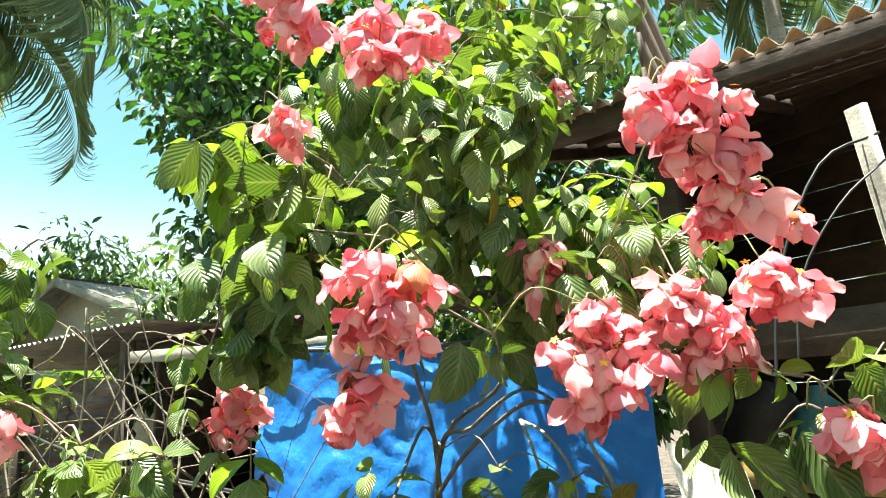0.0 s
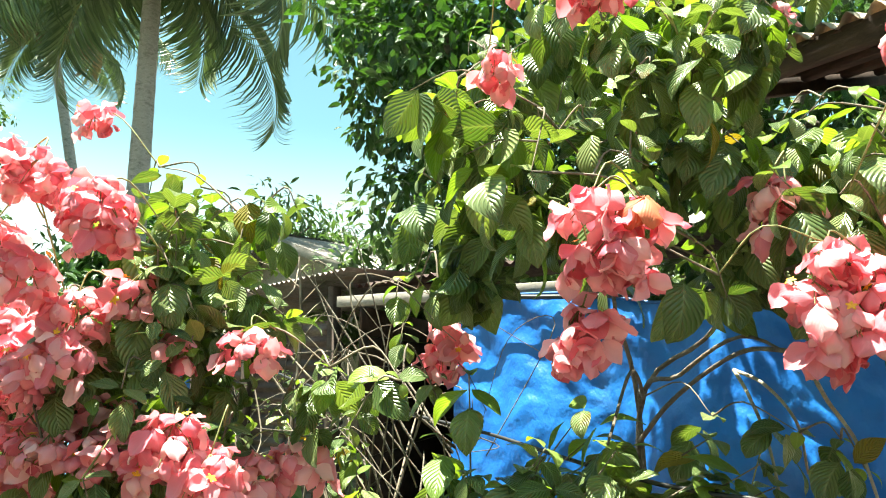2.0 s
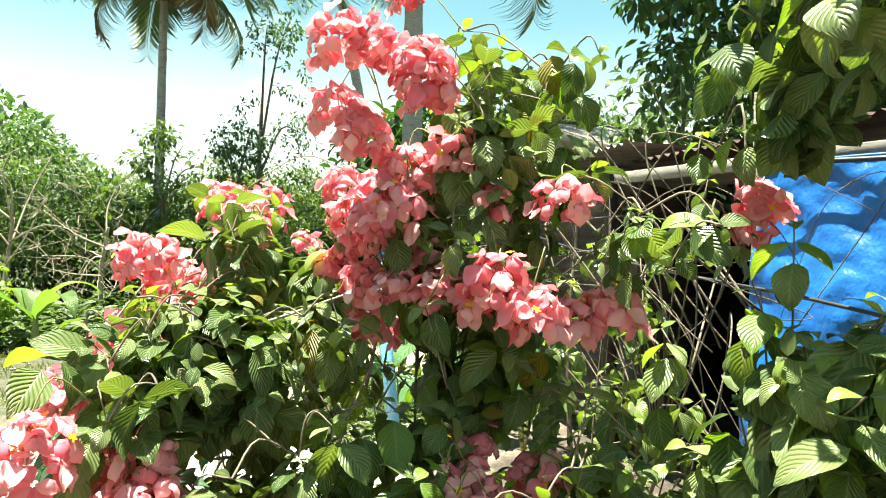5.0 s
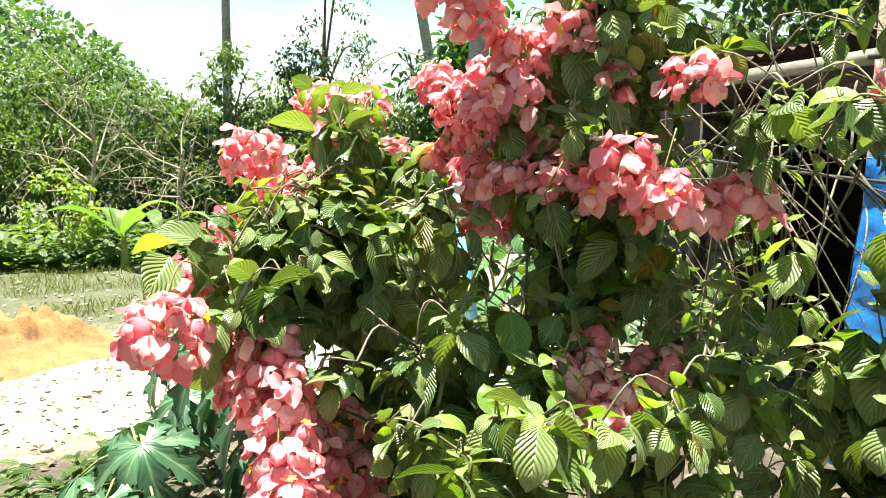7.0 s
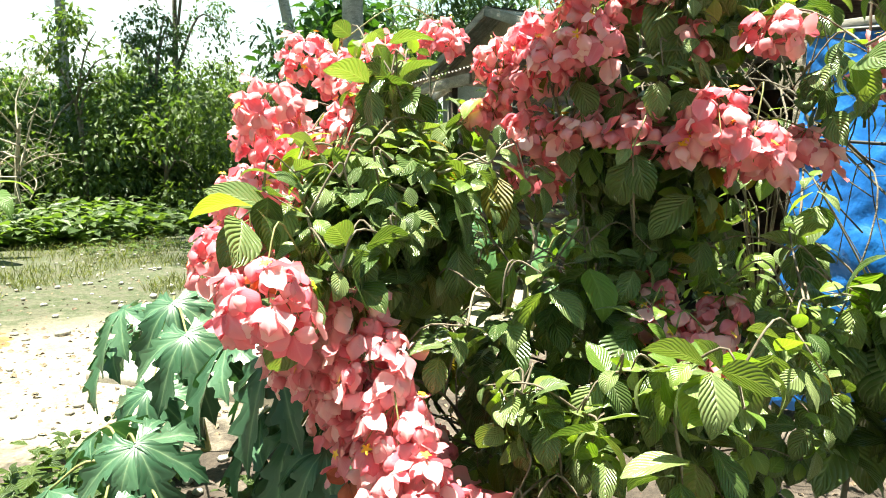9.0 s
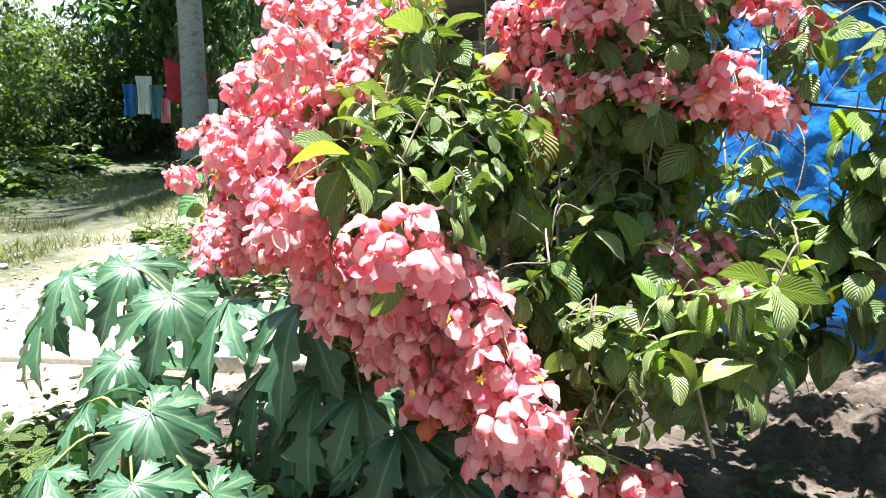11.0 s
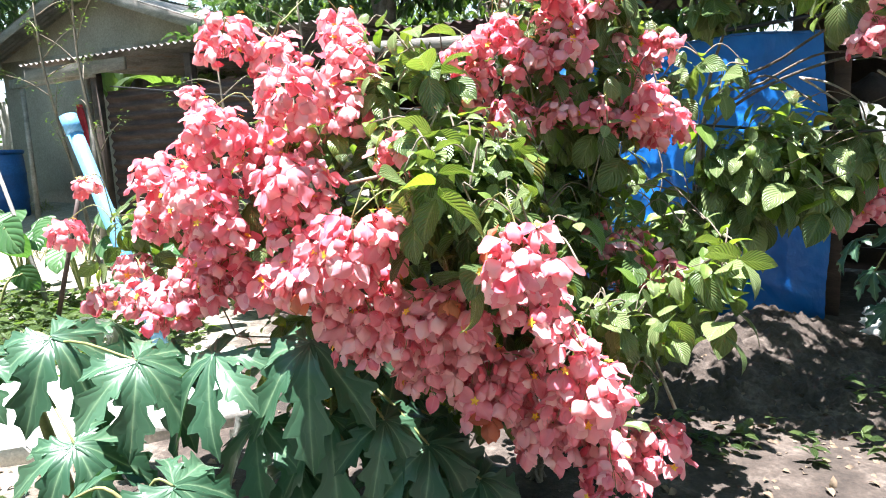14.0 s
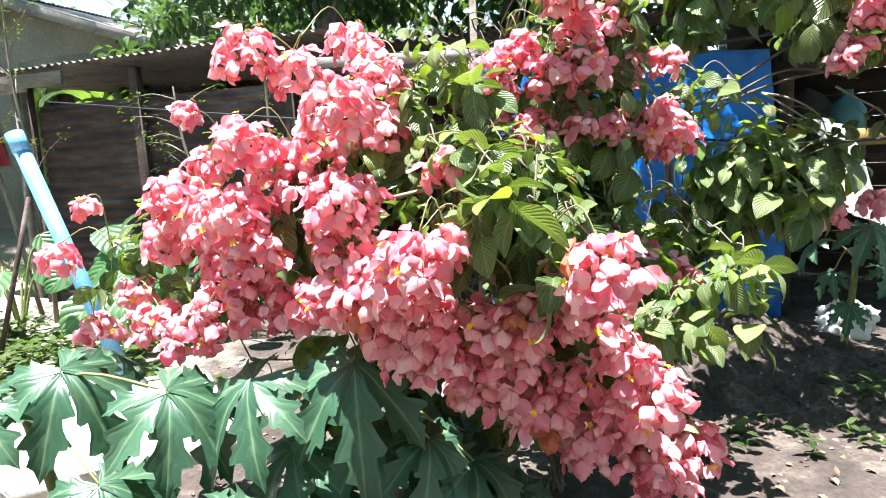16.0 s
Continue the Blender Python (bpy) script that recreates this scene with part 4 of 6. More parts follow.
def corrugated(geo, a, b, run, pitch, depth, mat=0, n_run=8, thick=0.002, sag=0.0):
    """A corrugated sheet from corner a to corner b, laid down along run. The ribs follow run."""
    a, b, run = Vector(a), Vector(b), Vector(run)
    width = (b - a).length
    nrm = (b - a).cross(run).normalized()
    if nrm.z < 0:
        nrm = -nrm
    nu = max(8, int(width / pitch * 6))

    def f(u, v):
        p = a + (b - a) * u + run * v
        return tuple(p + nrm * (depth * math.cos(2 * math.pi * u * width / pitch) - sag * math.sin(math.pi * v)))

    sheet(geo, f, nu + 1, n_run, mat, thick, tuple(nrm))
    return geo


def make_hut():
    hut = thing("open_hut", "dark open-sided hut under a rusty corrugated roof", "hut", "", (1.3, 3.2, gz(1.3, 3.2)))
    e1, e2 = Vector((-0.20, 3.52, 2.72)), Vector((2.60, 2.37, 2.72))
    inward = Vector((0.38, 0.925, 0)).normalized()
    run = inward * 3.4 + UP * 1.05
    for i in range(3):
        s = Geo()
        a, b = e1 + (e2 - e1) * (i / 3) + UP * 0.004 * i, e1 + (e2 - e1) * ((i + 1) / 3 + 0.02) + UP * 0.004 * i
        corrugated(s, a, b, run, 0.10, 0.026, 0, 10, 0.002, 0.02)
        fixed("roof_sheet", s, ROOF_UNDER, hut)
    # dark slats that leave bright strips of the glowing sheet between them
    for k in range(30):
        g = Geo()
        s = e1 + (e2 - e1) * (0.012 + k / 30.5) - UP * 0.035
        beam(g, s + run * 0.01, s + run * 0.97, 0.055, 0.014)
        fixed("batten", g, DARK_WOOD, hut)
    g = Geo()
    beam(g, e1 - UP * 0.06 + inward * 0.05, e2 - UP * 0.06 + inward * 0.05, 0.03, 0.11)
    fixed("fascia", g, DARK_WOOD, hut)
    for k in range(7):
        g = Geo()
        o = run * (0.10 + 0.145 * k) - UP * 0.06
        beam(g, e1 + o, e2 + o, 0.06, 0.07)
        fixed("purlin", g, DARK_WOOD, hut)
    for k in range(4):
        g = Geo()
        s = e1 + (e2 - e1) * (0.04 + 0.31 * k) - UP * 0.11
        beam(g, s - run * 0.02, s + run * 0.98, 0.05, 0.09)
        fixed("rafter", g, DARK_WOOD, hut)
    for x, y, lean in ((0.62, 3.55, 0.0), (2.45, 2.58, 0.0), (2.4, 4.6, 0.0)):
        g = Geo()
        beam(g, (x, y, gz(x, y) - 0.05), (x + lean, y, 2.66 if x > 2 else 2.72), 0.09, 0.09)
        fixed("post", g, DARK_WOOD, hut)
    g = Geo()
    beam(g, (0.58, 3.5, 1.62), (2.3, 2.45, 1.62), 0.06, 0.16)
    fixed("cross_beam", g, DARK_WOOD, hut)
    g = Geo()
    beam(g, (0.60, 3.42, 1.12), (2.1, 2.35, 1.12), 0.05, 0.10)
    fixed("bench_rail", g, YELLOW_WOOD, hut, "ochre timber rail")
    g = Geo()
    beam(g, (0.9, 3.9, 0.98), (2.3, 2.9, 0.98), 0.55, 0.04)
    fixed("table_board", g, DARK_WOOD, hut)
    # dark boards added to stand for the hut's unlit inside, gapped for daylight
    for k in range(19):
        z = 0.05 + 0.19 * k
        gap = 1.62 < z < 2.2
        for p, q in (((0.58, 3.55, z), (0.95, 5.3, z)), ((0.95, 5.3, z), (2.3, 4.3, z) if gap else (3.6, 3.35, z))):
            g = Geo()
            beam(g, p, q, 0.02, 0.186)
            fixed("shade_board", g, DARK_WOOD, hut)
    # bowed wires under the eave
    g = Geo()
    tube(g, [(1.12, 2.45, 2.10), (0.95, 2.42, 2.02), (0.80, 2.4, 1.72), (0.74, 2.38, 1.40)], 0.0045, 0.0045, 5)
    tube(g, [(1.12, 2.45, 2.02), (0.98, 2.42, 1.90), (0.85, 2.4, 1.70), (0.80, 2.38, 1.45)], 0.0035, 0.0035, 5)
    fixed("wire", g, RUBBER, hut)
    # leaning whitewashed post under the eave
    p = thing("leaning_post", "weathered whitewashed post leaning under the hut's eave", "post", "", (1.22, 2.6, gz(1.22, 2.6)))
    g = Geo()
    beam(g, (1.33, 2.66, gz(1.3, 2.6)), (1.08, 2.46, 2.19), 0.055, 0.04, 0, 0.008)
    fixed("pole", g, OLD_WOOD, p)
    # things in the shade on the table board
    j = thing("water_jug", "dark teal plastic water jug on the hut's table", "jug", "", (1.12, 3.72, 1.0))
    g = Geo()
    line = [(0.0, 0.10), (0.02, 0.115), (0.30, 0.115), (0.36, 0.08), (0.40, 0.035), (0.44, 0.035)]
    lathe(g, (1.12, 3.72, 1.0), line)
    fixed("body", g, TEAL, j)
    # unidentified dark form, drawn as a plain lump
    b = thing("dark_shape", "dark lump of unknown kind in the hut's shade", "sacking", "", (0.92, 3.85, 1.0))
    g = Geo()
    blob(g, (0.92, 3.86, 1.22), (0.20, 0.16, 0.22), 5)
    fixed("sacking", g, DARK_STUFF, b)


def lathe(geo, at, line, sides=20, mat=0):
    """A turned shape: rows of height and radius."""
    v = [(at[0] + r * math.cos(2 * math.pi * k / sides), at[1] + r * math.sin(2 * math.pi * k / sides), at[2] + h) for h, r in line for k in range(sides)]
    n = len(line)
    q = [(i * sides + k, i * sides + (k + 1) % sides, (i + 1) * sides + (k + 1) % sides, (i + 1) * sides + k) for i in range(n - 1) for k in range(sides)]
    for end in (0, (n - 1) * sides):
        for k in range(1, sides - 2, 2):
            q.append((end, end + k, end + k + 1, end + k + 2) if end else (end, end + k + 2, end + k + 1, end + k))
    return geo.add(v, q, None, mat)


def blob(geo, c, e, seed, n=14, rough=0.25, mat=0):
    """A lumpy heap or stone."""
    pts = []
    for i in range(n + 1):
        t = math.pi * i / n
        for k in range(2 * n):
            a = math.pi * k / n
            d = Vector((math.sin(t) * math.cos(a), math.sin(t) * math.sin(a), math.cos(t)))
            s = 1 + rough * noise.noise(d * 1.7 + Vector((seed * 3.1, seed, 0))) + 0.4 * rough * noise.noise(d * 5 + Vector((seed, 0, 0)))
            pts.append((c[0] + d.x * e[0] * s, c[1] + d.y * e[1] * s, c[2] + d.z * e[2] * s))
    w = 2 * n
    q = [(i * w + k, (i + 1) * w + k, (i + 1) * w + (k + 1) % w, i * w + (k + 1) % w) for i in range(n) for k in range(w)]
    return geo.add(pts, q, None, mat)


make_hut()


def make_cable():
    c = thing("cable", "black cable slung across the yard before the tarpaulin", "cable", "", (-0.6, 2.3, 1.2))
    g = Geo()
    tube(g, [(-4.9, 4.55, 1.75), (-2.2, 2.9, 1.36), (-0.77, 2.33, 1.19), (0.4, 1.95, 1.12), (2.1, 2.25, 1.5)], 0.006, 0.006, 6, 0, 8)
    fixed("wire", g, RUBBER, c)


make_cable()


def make_sack():
    s = thing("white_sack", "crumpled white sacking hung by the tarpaulin", "sack", "", (0.66, 3.05, 0.78))
    g = Geo()

    def f(u, v):
        x, z = 0.46 + 0.24 * u, 1.27 - 0.55 * v - 0.10 * u
        return (x + 0.10 * v, 2.93 + 0.03 * math.sin(13 * u + 4 * v) + 0.05 * wobble(x, z, 2, 5) - 0.20 * v, z)

    sheet(g, f, 26, 30, 0, 0.003, (0, -1, 0))
    fixed("cloth", g, WHITE_CLOTH, s)
    b = thing("plastic_bag", "crumpled white plastic bag lying before the tarpaulin", "bag", "", (0.70, 2.95, gz(0.7, 2.95)))
    g = Geo()
    blob(g, (0.70, 2.95, gz(0.7, 2.95) + 0.085), (0.15, 0.11, 0.12), 77, 22, 0.8)
    fixed("bag", g, WHITE_CLOTH, b)


make_sack()


def make_scrap():
    """Bent old sheets and a clay ridge tile left on the low roof over the tarpaulin."""
    for x, y, turn, seed, mat, label in ((-0.28, 3.62, 0.3, 3, ZINC, "bent grey tin sheet lying on the low roof"), (0.18, 3.50, -0.4, 8, ZINC, "crumpled pale tin sheet lying on the low roof")):
        t = thing("scrap_sheet", label, "sheet", "scrap sheets", (x, y, 1.96))
        g = Geo()
        c, s = math.cos(turn), math.sin(turn)

        def f(u, v, x=x, y=y, c=c, s=s, seed=seed):
            a, b = (u - 0.5) * 0.46, (v - 0.5) * 0.40
            z = 2.06 + 0.25 * b + 0.07 * abs(wobble(a, b, seed, 6.0)) + 0.05 * wobble(a, b, seed + 4, 11.0)
            return (x + a * c - b * s, y + a * s + b * c, z)

        sheet(g, f, 22, 20, 0, 0.003, (0, 0, 1))
        fixed("sheet", g, mat, t)
    t = thing("ridge_tile", "terracotta ridge tile lying on the low roof", "tile", "", (-0.62, 3.62, 1.96))
    g = Geo()

    def arch(u, v):
        a = math.pi * (0.1 + 0.8 * v)
        return (-0.80 + 0.36 * u, 3.62 + 0.10 * math.cos(a) + 0.05 * u, 1.96 + 0.10 * math.sin(a))

    sheet(g, arch, 6, 12, 0, 0.012, (0, 0, 1))
    fixed("tile", g, CLAY, t)


make_scrap()

# ---------------------------------------------------------------- shed, house, yard things
SHED_A, SHED_B = Vector((-5.30, 4.80, 0)), Vector((-2.46, 3.90, 0))


def make_shed():
    base = (-3.9, 4.3, gz(-3.9, 4.3))
    shed = thing("tin_shed", "low shed of dark rusty corrugated sheets under a flat tin roof", "shed", "", base)
    along = SHED_B - SHED_A
    width = along.length
    u = along.normalized()
    inward = Vector((-u.y, u.x, 0))
    for i in range(3):
        a = SHED_A + u * (0.25 + 0.82 * i) + inward * (0.004 * i)
        g = Geo()

        def f(s, t, a=a):
            h = 0.10 + 1.62 * s
            p = a + u * (0.86 * t) + inward * (0.014 * math.cos(2 * math.pi * h / 0.085) + 0.01 * wobble(h, t, i, 3))
            return (p.x, p.y, h + gz(base[0], base[1]) * 0.3)

        sheet(g, f, 120, 10, 0, 0.003, tuple(-inward))
        fixed("wall_sheet", g, RUST, shed)
    for k, s in enumerate((0.2, 1.35, 2.72)):
        g = Geo()
        p = SHED_A + u * s - inward * 0.05
        beam(g, (p.x, p.y, gz(p.x, p.y) - 0.05), (p.x, p.y, 1.95), 0.07, 0.07)
        fixed("post", g, DARK_WOOD, shed)
    g = Geo()
    a, b = SHED_A - inward * 0.10 - u * 0.7, SHED_B - inward * 0.10
    c = a + u * 1.35
    beam(g, (a.x, a.y, 1.93), (c.x, c.y, 1.93), 0.035, 0.11)
    fixed("fascia", g, OLD_WOOD, shed, "bleached fascia plank")
    for i in range(3):
        g = Geo()
        p, q = a + (b - a) * (i / 3) + UP * (2.02 + 0.006 * i), a + (b - a) * ((i + 1) / 3 + 0.02) + UP * (2.02 + 0.006 * i)
        corrugated(g, p - inward * 0.06, q - inward * 0.06, inward * 2.6 + UP * 0.06, 0.076, 0.011)
        fixed("roof_sheet", g, ZINC, shed)
    # dark boards added to stand for the unlit open bay between shed and tarpaulin
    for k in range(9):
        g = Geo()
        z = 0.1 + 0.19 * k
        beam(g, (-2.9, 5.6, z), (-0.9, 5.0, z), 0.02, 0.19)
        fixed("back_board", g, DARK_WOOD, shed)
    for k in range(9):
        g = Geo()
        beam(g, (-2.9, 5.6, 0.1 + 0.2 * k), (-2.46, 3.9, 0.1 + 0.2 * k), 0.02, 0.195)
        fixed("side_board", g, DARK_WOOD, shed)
    g = Geo()
    beam(g, (-2.55, 3.78, 1.82), (-0.6, 3.34, 1.75), 0.04, 0.07)
    fixed("lintel", g, OLD_WOOD, shed, "bleached timber lintel")
    for i in range(3):
        g = Geo()
        a2, b2 = Vector((-2.5 + 1.0 * i, 3.86 - 0.24 * i, 1.93 + 0.006 * i)), Vector((-1.46 + 1.0 * i, 3.61 - 0.24 * i, 1.93 + 0.006 * i))
        corrugated(g, a2, b2, Vector((0.25, 1.9, 0.25)), 0.076, 0.011)
        fixed("roof_sheet", g, RUST, shed)
    g = Geo()
    beam(g, (-1.42, 3.42, gz(-1.4, 3.4) - 0.05), (-1.40, 3.42, 2.10), 0.045, 0.045)
    fixed("post", g, BARK, shed, "grey-brown timber post")


make_shed()


def wall_with_gap(geo, a, b, h, t, gaps=(), mat=0):
    """A wall from a to b with window gaps: start, end, sill, head along it."""
    a, b = Vector(a), Vector(b)
    u = (b - a).normalized()
    length = (b - a).length
    cuts = sorted({0.0, length, *(v for g in gaps for v in g[:2])})
    for s, e in zip(cuts, cuts[1:]):
        rows = [(0.0, h)]
        for g0, g1, sill, head in gaps:
            if s >= g0 - 1e-6 and e <= g1 + 1e-6:
                rows = [(0.0, sill), (head, h)]
        for z0, z1 in rows:
            c = a + u * (s + e) / 2 + UP * (z0 + z1) / 2
            box(geo, (0, 0, 0), (e - s, t, z1 - z0), basis(c, u, UP), mat, 0.002)
    return geo


def make_house():
    o = Vector((-9.6, 8.9, gz(-9.6, 8.9) - 0.1))
    u = Vector((0.95, -0.30, 0)).normalized()
    w = Vector((0.30, 0.95, 0)).normalized()
    house = thing("house", "plastered house with a tan gable wall and a tin roof", "house", "", tuple(o))
    g = Geo()
    wall_with_gap(g, o, o + u * 4.8, 2.3, 0.14, ((2.35, 3.25, 1.25, 2.05),))
    fixed("wall", g, PLASTER_TAN, house)
    g = Geo()
    wall_with_gap(g, o, o + w * 4.5, 2.3, 0.14)
    fixed("wall", g, PLASTER, house)
    g = Geo()
    wall_with_gap(g, o + u * 4.8, o + u * 4.8 + w * 4.5, 2.3, 0.14)
    fixed("wall", g, PLASTER_TAN, house)
    g = Geo()
    peak = o + u * 2.4 + UP * 3.1
    l, r = o + UP * 2.3, o + u * 4.8 + UP * 2.3
    for k in (0.07, -0.07):
        pts = [tuple(p + w * k) for p in (l, r, peak + u * 0.05, peak - u * 0.05)]
        g.add(pts, [(0, 1, 2, 3)])
    fixed("gable", g, PLASTER_TAN, house)
    for i, (s, e) in enumerate(((o - u * 0.5 + UP * 2.15, peak + UP * 0.03), (o + u * 5.3 + UP * 2.15, peak + UP * 0.03))):
        g = Geo()
        a = s - w * 0.55
        corrugated(g, a, a + w * 5.2, (e - s) * 1.02, 0.076, 0.011, 0, 6, 0.003)
        fixed("roof_sheet", g, ZINC, house)
        g = Geo()
        beam(g, s - w * 0.53 - UP * 0.05, e - w * 0.53 - UP * 0.05, 0.025, 0.14)
        fixed("bargeboard", g, OLD_WOOD, house)
    win = Geo()
    c = o + u * 2.8 + UP * 1.65
    for k in range(6):
        box(win, (0, 0, 0), (0.13, 0.03, 0.78), basis(c + u * (-0.37 + 0.148 * k), u, UP), 0, 0.004)
    fixed("shutter", win, DARK_WOOD, house, "dark boarded shutter")
    cl = thing("red_cloth", "red and yellow cloth hung on the house wall", "cloth", "", tuple(o + u * 1.9 - w * 0.12 + UP * 1.2))
    g = Geo()

    def f(s, t):
        p = o + u * (1.75 + 0.26 * s * (0.5 + 0.5 * t)) - w * (0.13 + 0.03 * math.sin(9 * s)) + UP * (1.55 - 0.62 * t)
        return tuple(p)

    sheet(g, f, 10, 10, 0, 0.003, tuple(-w))
    fixed("cloth", g, RED_CLOTH, cl)


make_house()


def make_rail():
    t = thing("timber_rail", "long bleached timber rail on posts beside the shed", "rail", "", (-6.2, 5.5, gz(-6.2, 5.5)))
    g = Geo()
    beam(g, (-7.9, 6.95, 2.12), (-5.1, 4.62, 1.90), 0.05, 0.11)
    fixed("rail", g, OLD_WOOD, t)
    for x, y in ((-7.6, 6.75), (-5.35, 4.85)):
        g = Geo()
        tube(g, [(x, y, gz(x, y) - 0.05), (x + 0.02, y, 2.05)], 0.035, 0.03, 8)
        fixed("post", g, OLD_WOOD, t)


make_rail()


def make_pipe():
    p = thing("blue_pipe", "pale blue plastic water pipe standing aslant in the yard", "pipe", "", (-3.50, 2.72, gz(-3.5, 2.72)))
    lo, hi = Vector((-3.48, 2.72, gz(-3.48, 2.72) - 0.08)), Vector((-4.04, 2.87, 1.30))
    g = Geo()
    tube(g, [lo, hi], 0.044, 0.044, 20, 0, 1)
    fixed("tube", g, PIPE, p)
    g = Geo()
    d = (hi - lo).normalized()
    tube(g, [hi - d * 0.02, hi + d * 0.10], 0.050, 0.050, 20, 0, 1)
    fixed("socket", g, PIPE, p, "wider pipe socket")
    s = thing("rusty_rod", "rusty brown rod standing aslant by the pipe", "rod", "", (-4.42, 3.0, gz(-4.4, 3.0)))
    g = Geo()
    tube(g, [(-4.45, 2.95, gz(-4.45, 2.95) - 0.05), (-4.12, 3.0, 1.02)], 0.016, 0.014, 8, 0, 1)
    fixed("rod", g, RUST, s)
    s = thing("pole", "thin grey pole leaning in the garden", "pole", "", (-5.2, 3.8, gz(-5.2, 3.8)))
    g = Geo()
    tube(g, [(-4.95, 3.60, gz(-4.95, 3.6) - 0.05), (-5.9, 4.2, 1.45)], 0.018, 0.014, 8, 0, 1)
    fixed("rod", g, OLD_WOOD, s)


make_pipe()


def make_drum():
    x, y = -8.7, 7.5
    z = gz(x, y)
    d = thing("blue_drum", "open blue plastic rain drum beside the house", "drum", "", (x, y, z))
    g = Geo()
    lathe(g, (x, y, z), [(0, 0.25), (0.02, 0.28), (0.25, 0.29), (0.28, 0.30), (0.31, 0.29), (0.58, 0.29), (0.61, 0.30), (0.64, 0.29), (0.86, 0.28), (0.9, 0.27), (0.9, 0.25), (0.5, 0.25)], 28)
    fixed("body", g, DRUM, d)
    g = Geo()
    lathe(g, (x, y, z + 0.89), [(0, 0.285), (0.02, 0.30), (0.05, 0.30), (0.06, 0.275)], 28)
    fixed("rim", g, DRUM, d)


make_drum()


# ---------------------------------------------------------------- palms and trees
def frond_geo(length, droop, seed, dry=False):
    """One palm frond along +x: a rib with two rows of narrow hanging leaflets."""
    r = random.Random(seed)
    g = Geo()
    n = 40
    line = []
    x = z = 0.0
    for i in range(n + 1):
        t = i / n
        a = 0.55 - droop * t ** 1.3
        line.append(Vector((x, 0, z)))
        x += length / n * math.cos(a)
        z += length / n * math.sin(a)
    tube(g, line, 0.035, 0.006, 5, 1, 1)
    leaflet = blade(0.025, 0.5, 1.1, 5, 3, 0.6, 0.5)
    for i in range(5, n):
        for s in (-1, 1):
            for h in (0.0, 0.5):
                t = (i + h) / n
                p = line[i].lerp(line[i + 1], h)
                d = line[i + 1] - line[i]
                out = Vector((0, s, 0)) * 0.75 + d.normalized() * (0.55 + 0.5 * t) + Vector((0, 0, -0.35 - 0.35 * r.random()))
                size = length * 0.24 * (0.55 + 0.9 * math.sin(math.pi * min(1, 0.12 + 0.86 * t))) * r.uniform(0.75, 1.1)
                g.put(leaflet, basis(p, out, (0, -s * 0.6, 0.8), size), 0)
    return g


FROND_ME = [frond_geo(3.6, d, s).mesh("frond", [FROND, STALK]) for s, d in enumerate((0.9, 1.3, 1.8, 2.3))]
FROND_OLD_ME = frond_geo(3.3, 2.6, 9).mesh("frond", [FROND_DRY, TWIG])


def palm(x, y, top, lean=(0, 0), label="tall coconut palm with a grey ringed trunk", seed=0, scale=1.0, thick=0.17, nuts=True, old=2):
    r = random.Random(seed)
    z0 = gz(x, y)
    t = thing("coconut_palm", label, "palm", "coconut palms", (x, y, z0))
    g = Geo()
    n = 46
    line = []
    for i in range(n + 1):
        k = i / n
        line.append(Vector((x + lean[0] * k ** 1.4, y + lean[1] * k ** 1.4, z0 - 0.05 + (top - z0) * k)))
    sides = 12
    v, uv = [], []
    for i, p in enumerate(line):
        k = i / n
        rad = thick * (0.82 - 0.25 * k + 0.75 * math.exp(-k * 22)) * (1 + 0.035 * (i % 2) + 0.03 * r.random())
        for j in range(sides):
            a = 2 * math.pi * j / sides
            v.append((p.x + rad * math.cos(a), p.y + rad * math.sin(a), p.z))
            uv.append((k, j / sides))
    q = [(i * sides + j, i * sides + (j + 1) % sides, (i + 1) * sides + (j + 1) % sides, (i + 1) * sides + j) for i in range(n) for j in range(sides)]
    g.add(v, q, uv)
    fixed("trunk", g, PALM_BARK, t)
    crown = line[-1]
    for k in range(22):
        a = k * 2.39996 + r.uniform(-0.2, 0.2)
        e = k / 22
        me = FROND_OLD_ME if k >= 22 - old else FROND_ME[min(3, int(e * 4))]
        tilt = 0.75 - 1.1 * e
        m = Matrix.Translation(crown) @ Matrix.Rotation(a, 4, "Z") @ Matrix.Rotation(-tilt, 4, "Y") @ Matrix.Rotation(r.uniform(-0.35, 0.35), 4, "X") @ Matrix.Scale(scale * r.uniform(0.88, 1.1), 4)
        piece("frond", me, m, t)
    if nuts:
        for k in range(6):
            a = k * 1.05 + r.random()
            g = Geo()
            c = crown + Vector((0.26 * math.cos(a), 0.26 * math.sin(a), -0.32 - 0.12 * (k % 2)))
            blob(g, c, (0.11, 0.11, 0.14), k, 6, 0.08)
            fixed("coconut", g, LITTER, t)
    return t


palm(-11.0, 7.75, 9.6, (-0.1, 0.0), seed=1, scale=1.6, thick=0.28, old=0)
palm(-18.6, 11.6, 13.0, (-3.6, -0.4), "coconut palm leaning over a washing line", seed=2, scale=1.3, thick=0.24)
palm(-18.8, 4.65, 8.7, (0.1, 0.0), seed=3, scale=1.0)
palm(2.6, 9.4, 7.6, (0.0, 0.0), "coconut palm standing behind the hut", seed=4, scale=1.0)

CLUMP_T = [blade(0.24, 0.2, 0.5, 4, 3, 0.9, 0.85, seed=k) for k in range(2)]
FINE_T = blade(0.24, 0.2, 0.5, 3, 3, 0.9, 0.85)
LONG_T = blade(0.15, 0.25, 0.7, 4, 3, 0.9, 0.85)


